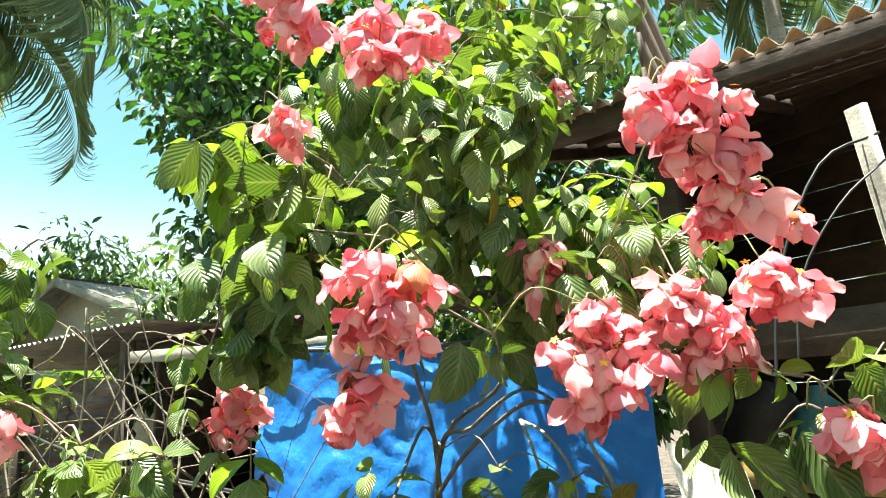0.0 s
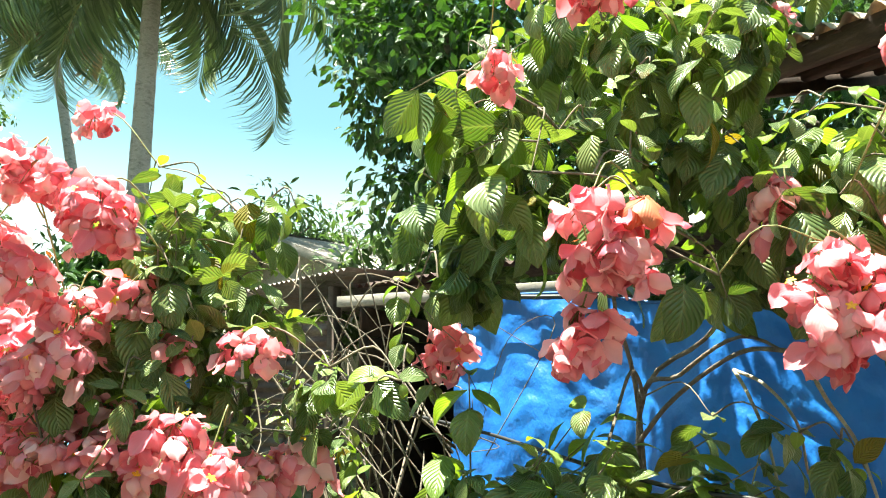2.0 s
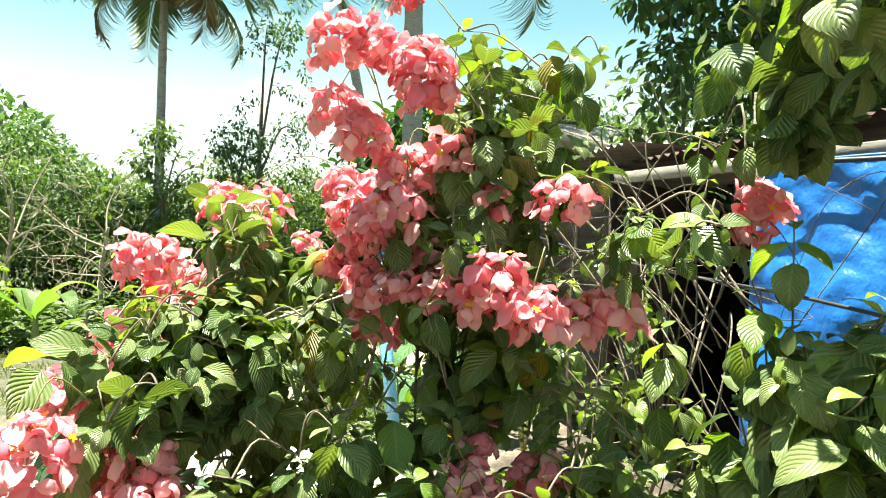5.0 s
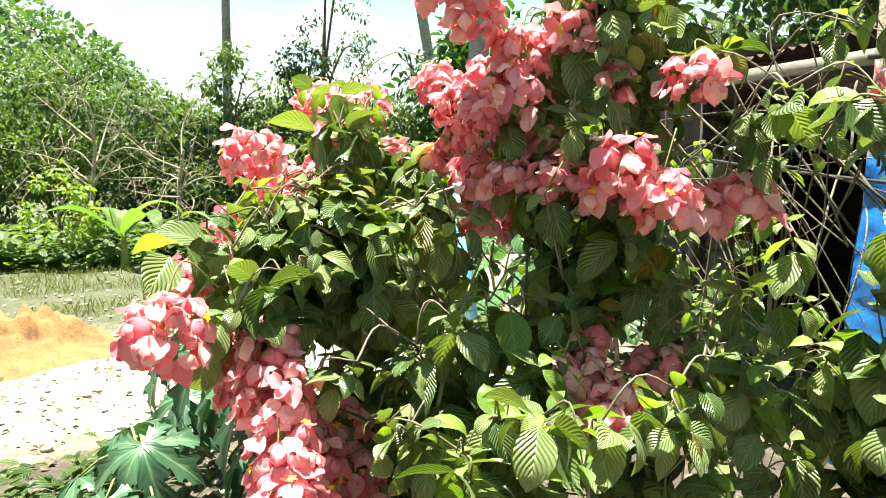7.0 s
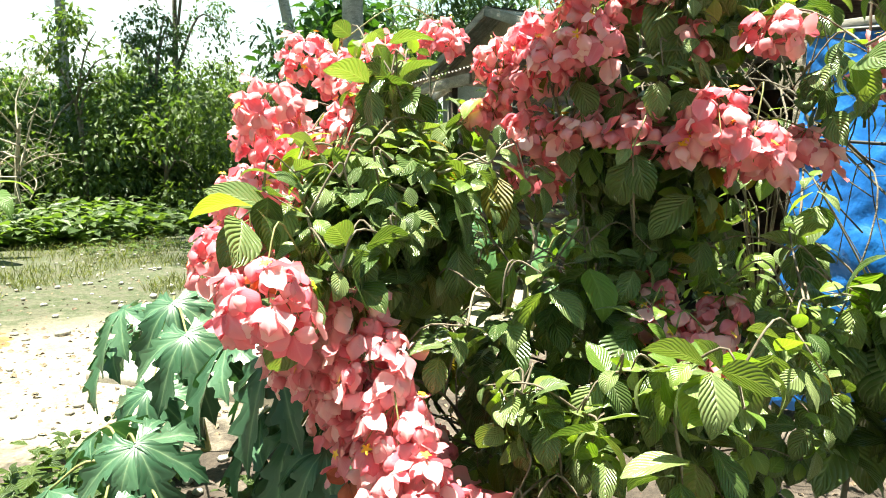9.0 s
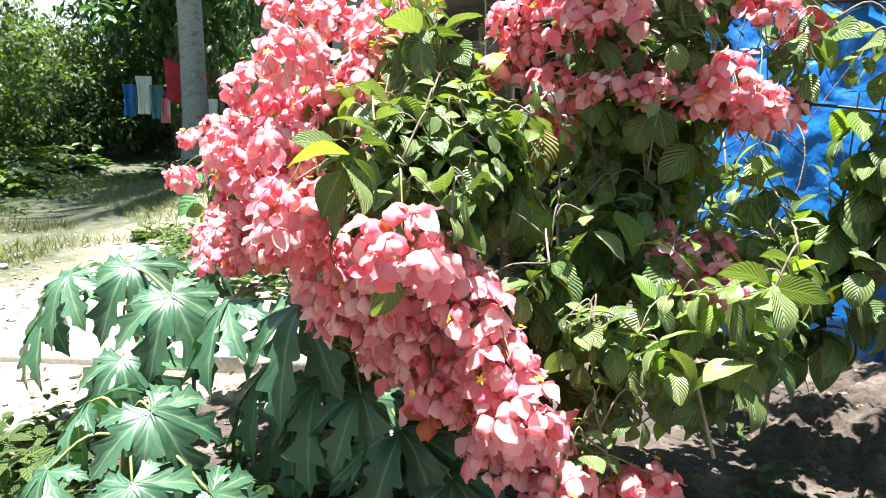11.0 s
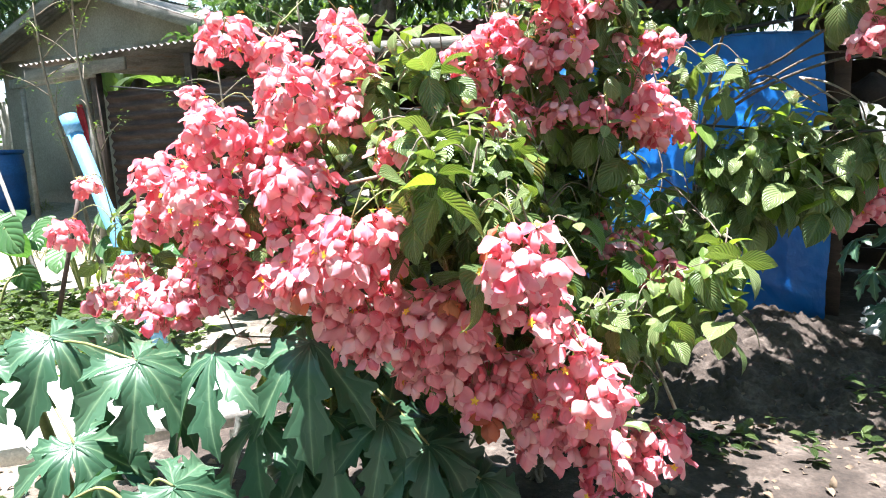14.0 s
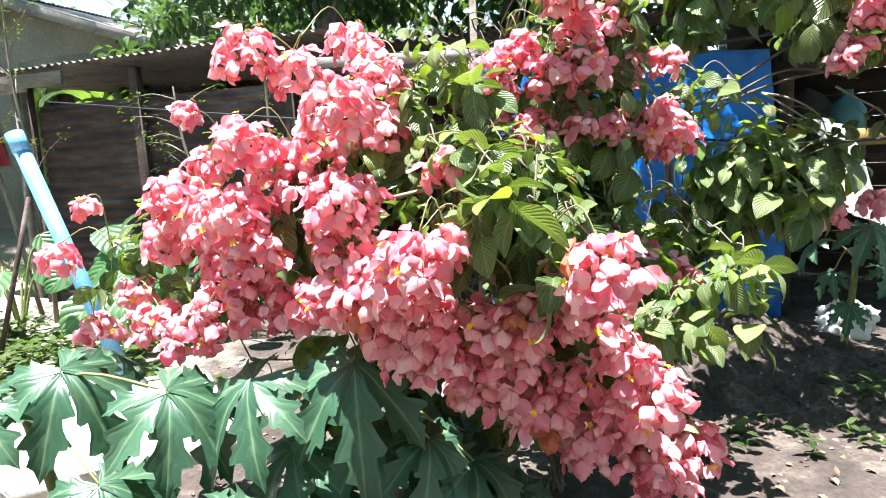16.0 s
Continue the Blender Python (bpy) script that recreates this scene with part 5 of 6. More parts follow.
def tree(name, x, y, height, spread, label, mat, seed, leaf=0.2, n_clumps=46, per=16, low=0.35, trunk=0.12, template=None, group="", airy=1.0, category="tree", fork=7):
    """A tree: tapered trunk, forking limbs, and a crown of many leaves set in uneven clumps."""
    r = random.Random(seed)
    z0 = gz(x, y)
    t = thing(name, label, category, group, (x, y, z0))
    wood, crown = Geo(), Geo()
    top = Vector((x + r.uniform(-0.1, 0.1) * height, y, z0 + height * 0.62))
    base = Vector((x, y, z0 - 0.1))
    bend = base.lerp(top, 0.5) + away(r) * height * 0.03
    tube(wood, [base, bend, top], trunk, trunk * 0.45, 9, 0, 6, 0.05)
    ends = []
    for k in range(fork):
        a = k * 2.4 + r.random()
        start = bend.lerp(top, r.uniform(0.0, 1.0))
        end = Vector((x, y, z0)) + Vector((math.cos(a) * spread * r.uniform(0.45, 0.8), math.sin(a) * spread * r.uniform(0.45, 0.8), height * r.uniform(low + 0.1, 0.95)))
        mid = start.lerp(end, 0.5) + Vector((0, 0, 0.08 * height))
        tube(wood, [start, mid, end], trunk * 0.4, trunk * 0.1, 6, 0, 4, 0.08)
        ends += [mid.lerp(end, 0.5), end]
    for k in range(n_clumps):
        if r.random() < 0.45:
            c = r.choice(ends) + away(r) * spread * 0.35
        else:
            d = away(r)
            rad = r.uniform(0.6, 1.0)
            c = Vector((x + d.x * spread * rad, y + d.y * spread * rad, z0 + height * (low + (1 - low) * (0.5 + 0.5 * d.z * rad))))
        size = spread * r.uniform(0.16, 0.32) * airy
        for _ in range(per):
            w = away(r)
            p = c + Vector((w.x, w.y, w.z * 0.75)) * size * r.uniform(0.3, 1.0)
            d = w * 0.8 + away(r) * 0.7 + Vector((0, 0, -0.35))
            crown.put(template or CLUMP_T[r.randrange(2)], basis(p, d, UP + away(r) * 0.6, leaf * r.uniform(0.7, 1.25)), 0)
    fixed("trunk", wood, BARK, t)
    tagged(fixed("crown", crown, mat, t), kind="stuff")
    return t


# the dark glossy tree behind the shed
tree("glossy_tree", -2.75, 6.4, 6.2, 1.8, "dense dark tree with glossy leaves behind the shed", JACK, 41, 0.15, 330, 30, 0.40, 0.16, group="yard trees", airy=0.8)
tree("glossy_tree", -0.35, 7.0, 6.4, 1.6, "dense dark tree with glossy leaves behind the hut", JACK, 42, 0.17, 200, 26, 0.30, 0.15, group="yard trees", airy=0.85)
tree("mango_tree", -12.5, 13.0, 4.3, 2.6, "spreading mango tree with long dark leaves", MANGO, 43, 0.28, 170, 26, 0.50, 0.2, LONG_T, "yard trees")
tree("mango_tree", -18.5, 13.5, 5.0, 3.4, "broad shady mango tree beyond the yard", MANGO, 44, 0.3, 170, 24, 0.42, 0.22, LONG_T, "yard trees")
tree("breadfruit_tree", -16.0, 11.2, 5.4, 2.2, "tall tree with broad dark leaves", JACK, 45, 0.42, 90, 16, 0.55, 0.16, None, "yard trees")
for k, (x, y, h, s) in enumerate(((-4.2, 13.5, 4.6, 2.4), (-1.8, 12.0, 6.0, 2.4), (-7.0, 16.0, 4.6, 2.6), (5.5, 11.5, 4.6, 2.0))):
    tree("garden_tree", x, y, h, s, "leafy green tree rising behind the house", WOODS, 60 + k, 0.24, 110, 22, 0.2, 0.14, None, "garden trees")
tree("broadleaf_tree", -4.4, 7.3, 3.5, 1.15, "leafy dark tree behind the tin shed", MANGO, 47, 0.17, 90, 26, 0.25, 0.09, None, "yard trees")
tree("broadleaf_tree", -5.2, 10.2, 4.4, 1.8, "leafy dark tree rising over the shed roof", MANGO, 48, 0.2, 110, 26, 0.25, 0.11, None, "yard trees")
tree("broadleaf_tree", 0.35, 6.9, 3.6, 1.25, "leafy tree behind the tarpaulin and the hut", MANGO, 49, 0.18, 100, 24, 0.3, 0.1, None, "yard trees")
# unseen trees added behind the path to block sky light and deepen the shade
for k, (x, y, h, s) in enumerate(((-5.0, -6.0, 6.0, 2.6), (-0.8, -6.5, 6.5, 2.8), (3.4, -5.2, 6.0, 2.6), (5.6, -1.2, 5.5, 2.4), (-9.5, -6.5, 5.5, 2.6))):
    tree("garden_tree", x, y, h, s, "unseen leafy tree added to cut sky light on the path", WOODS, 70 + k, 0.30, 120, 24, 0.12, 0.14, FINE_T, "garden trees")
# the feathery young tree over the hut roof
tree("feathery_tree", 0.75, 7.6, 4.7, 0.9, "thin feathery young tree behind the hut roof", WOODS, 46, 0.10, 60, 14, 0.55, 0.04, None, "garden trees", 0.7)

# woods beyond the clearing
wood_spots = random.Random(5)
for k in range(34):
    a = radians(52 + 58 * (k + 0.5 * wood_spots.random()) / 34)
    d = wood_spots.uniform(15.5, 22) + (4 if k < 9 else 0)
    x, y = -math.sin(a) * d, 0.3 + math.cos(a) * d
    h = wood_spots.uniform(2.2, 3.7) + 1.4 * smoothstep(73, 84, math.degrees(a))
    tree("woodland_tree", x, y, h, wood_spots.uniform(1.4, 2.1), "bushy green tree at the clearing's edge", WOODS if k % 3 else MANGO, 100 + k, 0.165, 80, 38, 0.04, 0.07, FINE_T, "woodland trees")
for k in range(26):
    a = radians(50 + 60 * wood_spots.random())
    d = wood_spots.uniform(25, 42)
    x, y = -math.sin(a) * d, 0.3 + math.cos(a) * d
    tree("woodland_tree", x, y, wood_spots.uniform(3.2, 5.2) + 1.6 * smoothstep(78, 90, math.degrees(a)), wood_spots.uniform(2.0, 2.8), "green tree standing deep in the woods", WOODS, 150 + k, 0.22, 70, 34, 0.1, 0.12, FINE_T, "woodland trees")
for k, (x, y, h) in enumerate(((-18.3, 7.6, 9.5), (-17.3, 6.2, 5.2))):
    tree("slender_tree", x, y, h, 1.3 - 0.4 * k, "tall slender tree with thin vine-hung crown", MANGO, 190 + k, 0.14, 150, 16, 0.04, 0.12, FINE_T, "woodland trees", 0.8, fork=5)


def hill_woods():
    """Trees too far off to count on the hill and round the horizon."""
    r = random.Random(8)
    g = Geo()
    for k in range(3600):
        if k < 2500:
            a, d = radians(r.uniform(45, 112)), r.uniform(44, 105)
        else:
            a, d = radians(r.uniform(-180, 180)), r.uniform(40, 90)
        x, y = -math.sin(a) * d, math.cos(a) * d
        h = r.uniform(1.4, 3.0)
        z = gz(x, y)
        for _ in range(12):
            w = away(r)
            p = (x + w.x * 1.5, y + w.y * 1.5, z + h * (0.55 + 0.45 * w.z))
            g.put(CLUMP_T[0], basis(p, w + away(r) * 0.5, UP + away(r) * 0.7, r.uniform(0.5, 1.1)), 0)
    tagged(part("far_woods", g, MANGO), "wooded hillside and far tree line", "woods", kind="stuff")


hill_woods()


# ---------------------------------------------------------------- papaya, banana, taro, weeds
def papaya_leaf_geo(seed):
    """A papaya leaf: seven deeply cut lobes round the stalk, each with toothed side lobes."""
    r = random.Random(seed)
    g = Geo()
    for k in range(7):
        a = radians(-132 + 44 * k + r.uniform(-5, 5))
        length = (0.62, 0.82, 0.98, 1.08, 0.98, 0.82, 0.62)[k] * r.uniform(0.92, 1.05)
        at = [0, 0.15, 0.28, 0.36, 0.44, 0.48, 0.51, 0.58, 0.66, 0.71, 0.74, 0.80, 0.86, 0.90, 1.0]
        wide = [0.03, 0.09, 0.125, 0.17, 0.235, 0.20, 0.13, 0.16, 0.25, 0.235, 0.14, 0.115, 0.14, 0.08, 0.004]
        nu = len(at)
        v, uv = [], []
        for i in range(nu):
            u = at[i]
            for s in (-1, -0.45, 0, 0.45, 1):
                w = wide[i] * length * 1.06 * r.uniform(0.85, 1.1)
                x = u * length + s * s * (w - 0.05) * 0.55
                y = s * w
                z = -0.78 * (u * length) ** 2 + 0.10 * abs(y) - 0.02 * math.sin(8 * u + k)
                v.append((x * math.cos(a) - y * math.sin(a), x * math.sin(a) + y * math.cos(a), z))
                uv.append((u, 0.5 + 0.5 * s))
        q = [(i * 5 + j, (i + 1) * 5 + j, (i + 1) * 5 + j + 1, i * 5 + j + 1) for i in range(nu - 1) for j in range(4)]
        g.add(v, q, uv)
    return g


PAPAYA_ME = [papaya_leaf_geo(s).mesh("leaf", PAPAYA) for s in range(3)]


def papaya(base, top, leaves, label, seed):
    """A young papaya. leaves: hub x, y, z, leaf radius."""
    r = random.Random(seed)
    base, top = Vector(base), Vector(top)
    t = thing("papaya_plant", label, "papaya", "papaya plants", tuple(base))
    g = Geo()
    tube(g, [base - UP * 0.04, base.lerp(top, 0.5) + away(r) * 0.015, top], 0.022, 0.014, 9, 0, 6, 0.06)
    fixed("stem", g, STALK, t)
    for k, (x, y, z, s) in enumerate(leaves):
        hub = Vector((x, y, z))
        st = top.lerp(base, 0.03 * k)
        g = Geo()
        tube(g, [st, st.lerp(hub, 0.5) + UP * 0.05, hub], 0.006, 0.0035, 6, 0, 4)
        fixed("leaf_stalk", g, STALK, t)
        out = Vector((hub.x - st.x, hub.y - st.y, 0))
        out = (out.normalized() if out.length > 0.01 else away(r)) * 0.85 + Vector((0, 0, -0.5))
        piece("leaf", PAPAYA_ME[k % 3], basis(hub, out, UP + out * 0.5 + Vector((0, -0.25, 0)), s), t)


papaya((-1.86, 1.02, gz(-1.86, 1.02)), (-1.86, 0.98, 0.48), [
    (-1.85, 0.80, 0.59, 0.27), (-2.13, 0.78, 0.56, 0.25), (-1.54, 0.84, 0.28, 0.25), (-1.66, 0.82, 0.36, 0.20), (-2.04, 0.84, 0.34, 0.24), (-1.94, 0.86, 0.20, 0.24), (-1.70, 1.08, 0.46, 0.22), (-1.82, 0.83, 0.36, 0.22), (-1.62, 0.90, 0.18, 0.24), (-1.40, 0.88, 0.16, 0.22), (-1.56, 1.0, 0.30, 0.24)],
    "young papaya with large lobed leaves under the bush", 51)
papaya((-2.78, 0.98, gz(-2.78, 0.98)), (-2.86, 0.90, 0.52), [
    (-2.33, 0.73, 0.56, 0.24), (-2.66, 0.82, 0.60, 0.24), (-3.0, 0.72, 0.42, 0.24), (-2.84, 0.70, 0.56, 0.20), (-3.12, 0.86, 0.50, 0.22), (-2.50, 0.66, 0.34, 0.22), (-2.72, 1.18, 0.55, 0.20)],
    "young papaya with large lobed leaves at the yard's edge", 52)
papaya((-2.22, 0.46, gz(-2.22, 0.46)), (-2.20, 0.48, 0.26), [
    (-2.10, 0.48, 0.33, 0.22), (-2.36, 0.46, 0.30, 0.20), (-2.02, 0.36, 0.20, 0.20), (-2.30, 0.30, 0.18, 0.18), (-1.90, 0.50, 0.14, 0.20)],
    "small papaya seedling with lobed leaves", 53)


papaya((0.50, 2.62, gz(0.5, 2.62)), (0.52, 2.55, 0.58), [
    (0.53, 2.45, 0.67, 0.22), (0.66, 2.50, 0.42, 0.20), (0.40, 2.55, 0.42, 0.12), (0.44, 2.46, 0.26, 0.13), (0.70, 2.66, 0.60, 0.20), (0.38, 2.70, 0.56, 0.16)],
    "young papaya with lobed leaves beside the tarpaulin", 54)


def dead_tree(x, y, h, seed):
    """A dead shrub: pale bare limbs forking into a tangle of thin branches."""
    r = random.Random(seed)
    z0 = gz(x, y)
    t = thing("dead_tree", "dead bare tree of pale tangled branches", "tree", "dead trees", (x, y, z0))
    base = Vector((x, y, z0 - 0.05))
    g = Geo()
    top = base + Vector((r.uniform(-0.4, 0.4), r.uniform(-0.3, 0.3), h * 0.55))
    tube(g, [base, base.lerp(top, 0.5) + away(r) * 0.12, top], 0.05, 0.03, 7, 0, 5, 0.1)
    fixed("trunk", g, TWIG_PALE, t)
    for k in range(11):
        g = Geo()
        s = base.lerp(top, r.uniform(0.45, 1.0))
        a = r.uniform(0, 6.28)
        e = s + Vector((math.cos(a) * r.uniform(0.5, 1.4), math.sin(a) * r.uniform(0.5, 1.4), r.uniform(-0.2, 0.55) * h))
        m = s.lerp(e, 0.5) + away(r) * 0.2 + UP * 0.1
        tube(g, [s, m, e], 0.020, 0.006, 5, 0, 4)
        for j in range(5):
            p = m.lerp(e, r.random())
            tube(g, [p, p + away(r) * 0.3 + UP * 0.05, p + away(r) * 0.6 + UP * 0.05], 0.008, 0.003, 4, 0, 3)
        fixed("branch", g, TWIG_PALE, t)


dead_tree(-13.6, 0.9, 3.6, 301)
dead_tree(-14.2, 2.6, 3.4, 302)
tree("lime_shrub", -10.5, 0.40, 1.25, 0.55, "yellow-green leafy shrub at the clearing's edge", LEAF_YOUNG, 304, 0.11, 26, 26, 0.1, 0.03, FINE_T, "", category="shrub")


def banana(x, y, h, seed, n=5, size=1.0, label="small banana plant with arching leaves", lean=0.2):
    r = random.Random(seed)
    z0 = gz(x, y)
    t = thing("banana_plant", label, "banana", "banana plants", (x, y, z0))
    g = Geo()
    tube(g, [(x, y, z0 - 0.05), (x + 0.02, y, z0 + h * 0.5), (x, y, z0 + h)], 0.06 * size, 0.03 * size, 9, 0, 5)
    fixed("stem", g, STALK, t)
    for k in range(n):
        a = k * 2.4 + r.random()
        tm = blade(0.11, 0.35, r.uniform(1.2, 2.4), 14, 5, 0.75, 0.8, 0.02, seed=k)
        g = Geo()
        d = Vector((math.cos(a), math.sin(a), r.uniform(1.0, 3.2)))
        g.put(tm, basis((x, y, z0 + h * 0.92), d, Vector((-math.cos(a), -math.sin(a), 1.2)), size * r.uniform(0.9, 1.25)))
        fixed("leaf", g, BANANA, t)


banana(-9.9, 1.15, 0.45, 71, 5, 1.05)
banana(-6.9, 7.6, 1.5, 72, 6, 1.1, "banana plant before the house wall")
banana(-5.6, 6.9, 1.4, 73, 6, 1.1, "banana plant rising behind the shed roof")
banana(-5.0, 6.45, 1.35, 74, 5, 0.85, "banana plant close behind the shed roof")

HEART_T = blade(0.42, 0.12, 0.5, 8, 5, 0.55, 0.62, 0.02)


def taro(x, y, n, seed, size=0.28):
    r = random.Random(seed)
    z0 = gz(x, y)
    t = thing("taro_plant", "taro plant with heart-shaped leaves beside the shed", "taro", "taro plants", (x, y, z0))
    for k in range(n):
        a = k * 2.4 + r.random()
        hub = Vector((x + 0.22 * math.cos(a), y + 0.22 * math.sin(a), z0 + r.uniform(0.35, 0.75)))
        g = Geo()
        tube(g, [(x, y, z0 - 0.02), ((x + hub.x) / 2, (y + hub.y) / 2, hub.z * 0.8), tuple(hub)], 0.012, 0.006, 6, 0, 4)
        fixed("leaf_stalk", g, STALK, t)
        g = Geo()
        d = Vector((math.cos(a), math.sin(a) - 0.6, -0.9))
        g.put(HEART_T, basis(hub - d.normalized() * 0.06, d, Vector((0, -0.8, 0.7)) + away(r) * 0.3, size * r.uniform(0.8, 1.2)))
        fixed("leaf", g, TARO, t)


for k, (x, y) in enumerate(((-4.35, 4.05), (-3.95, 3.75), (-3.5, 3.7), (-4.9, 3.9), (-3.1, 3.5), (-5.6, 4.1), (-5.2, 3.3), (-3.7, 3.2))):
    taro(x, y, 6, 80 + k)


def weeds():
    """Low herbs on the yard's edge and under the bushes, past counting."""
    r = random.Random(12)
    g = Geo()
    spots = [(-2.3, 0.3, 0.55, 0.35, 70, 0.10), (-2.75, 0.55, 0.4, 0.3, 40, 0.08), (-4.4, 3.0, 1.0, 0.6, 150, 0.10), (-5.6, 3.6, 1.0, 0.5, 130, 0.11), (-3.5, 2.3, 0.7, 0.5, 60, 0.07),
             (-0.2, 1.55, 0.5, 0.2, 14, 0.06), (0.3, 1.9, 0.4, 0.3, 12, 0.07), (-0.7, 1.75, 0.3, 0.3, 8, 0.06), (-1.9, 0.75, 0.5, 0.3, 40, 0.08), (-9.6, 6.6, 0.8, 0.6, 70, 0.16), (-11.5, 6.5, 1.6, 1.2, 120, 0.13), (-10.7, 0.5, 0.8, 1.1, 130, 0.24), (-11.0, 2.5, 0.8, 1.0, 130, 0.26), (-11.4, 4.2, 0.8, 1.0, 120, 0.26), (-13.2, 0.8, 1.2, 1.3, 170, 0.28), (-14.2, 3.6, 1.0, 1.4, 170, 0.30), (-14.6, 6.6, 1.2, 1.4, 170, 0.30), (-10.2, 3.4, 1.6, 1.6, 130, 0.10)]
    for cx, cy, ex, ey, n, s in spots:
        for _ in range(n):
            a, d = r.uniform(0, 6.28), math.sqrt(r.random())
            x, y = cx + ex * d * math.cos(a), cy + ey * d * math.sin(a)
            z, h = gz(x, y), s * r.uniform(0.4, 1.9)
            for k in range(r.randrange(5, 10)):
                b = r.uniform(0, 6.28)
                g.put(CLUMP_T[k % 2], basis((x, y, z + h * r.random()), (math.cos(b), math.sin(b), r.uniform(-0.2, 0.7)), UP + away(r) * 0.4, s * r.uniform(0.6, 1.2)), 0)
    tagged(part("low_weeds", g, [WOODS]), "low green herbs on the yard's edge", "weeds", kind="stuff")
    g = Geo()
    bl = blade(0.03, 0.3, 0.8, 4, 3, 0.5, 0.4)
    for _ in range(46000):
        a, d = radians(r.uniform(48, 100)), 5.0 + 11 * r.random() ** 1.3
        x, y = 0.2 - math.sin(a) * d, 0.3 + math.cos(a) * d
        if wobble(x, y, 2, 0.9) < -0.05 or x > -6.2 + 0.6 * wobble(x, y, 4, 0.8):
            continue
        b = r.uniform(0, 6.28)
        g.put(bl, basis((x, y, gz(x, y) - 0.01), (math.cos(b) * 0.5, math.sin(b) * 0.5, 1), away(r), r.uniform(0.05, 0.16)), 0)
    tagged(part("grass", g, [GRASS]), "thin dry grass over the clearing", "grass", kind="stuff")


weeds()


def litter():
    """Dead leaves, chips and pebbles on the bare soil."""
    r = random.Random(14)
    g = Geo()
    dead = blade(0.25, 0.4, 1.2, 4, 3, 0.9, 0.85)
    for _ in range(3000):
        k = r.random()
        if k < 0.25:
            x, y = r.gauss(-0.2, 0.6), r.gauss(2.1, 0.55)
        elif k < 0.75:
            x, y = r.uniform(-5.5, -1.6), r.uniform(-0.6, 3.0)
        else:
            x, y = r.uniform(-7.5, -3), r.uniform(-1.5, 2.2)
        g.put(dead, basis((x, y, gz(x, y) + 0.004), (r.uniform(-1, 1), r.uniform(-1, 1), r.uniform(-0.1, 0.35)), UP + away(r) * 0.7, r.uniform(0.015, 0.055)), 0)
    tagged(part("leaf_litter", g, [LITTER]), "dead leaves and chips scattered on the soil", "litter", kind="stuff")
    g = Geo()
    for k in range(420):
        x, y = (r.uniform(-9.5, -2.2), r.uniform(-1.2, 3.2))
        s = r.uniform(0.008, 0.03) * (1.6 if r.random() < 0.1 else 1)
        blob(g, (x, y, gz(x, y) + s * 0.3), (s, s * r.uniform(0.7, 1.2), s * 0.6), k, 4, 0.5)
    tagged(part("pebbles", g, [STONE]), "small stones scattered over the yard", "pebbles", kind="stuff")
    g = Geo()
    for k in range(420):
        x, y = r.gauss(-0.1, 0.5), r.gauss(2.4, 0.42)
        s = r.uniform(0.004, 0.011) * (1.8 if r.random() < 0.15 else 1)
        blob(g, (x, y, gz(x, y) + s * 0.2), (s * r.uniform(0.8, 1.6), s, s * 0.7), k + 500, 5, 0.9)
    tagged(part("soil_clods", g, [GROUND]), "dark crumbly clods of dug soil", "soil", kind="stuff")


litter()


def make_soil():
    """Dug soil under the open bush, crumbly and uneven."""
    g = Geo()

    def f(u, v):
        x, y = -0.95 + 1.75 * u, 1.55 + 1.6 * v
        rim = min(1.0, 6 * min(u, 1 - u, v, 1 - v))
        crumb = abs(wobble(x, y, 1, 9.0)) * 0.050 + abs(wobble(x, y, 4, 22.0)) * 0.036 + wobble(x, y, 8, 48.0) * 0.014 + wobble(x, y, 3, 3.0) * 0.03
        return (x + 0.01 * wobble(x, y, 6, 30), y + 0.01 * wobble(x, y, 9, 30), gz(x, y) - 0.035 + rim * (0.035 + crumb))

    sheet(g, f, 150, 136)
    tagged(part("soil_heap", g, GROUND), "heap of dark crumbly dug soil before the tarpaulin", "soil", kind="stuff")


make_soil()


def make_dry_leaf():
    """A withered leaf that hangs from the cable."""
    x, y, z = -0.75, 2.36, 1.21
    t = thing("dry_leaf", "withered dark brown leaf hanging from the cable", "leaf", "", (x, y, z + 0.05))
    g = Geo()
    tube(g, [(x, y, z + 0.07), (x + 0.004, y, z + 0.03)], 0.0015, 0.0015, 4, 0, 1)
    g.put(blade(0.2, 0.9, 1.2, 7, 5, 0.9, 0.85, 0.05, twist=0.8), basis((x, y, z + 0.04), (0.1, 0.05, -1), (0.2, -1, 0), 0.13))
    fixed("blade", g, DARK_STUFF, t)


make_dry_leaf()


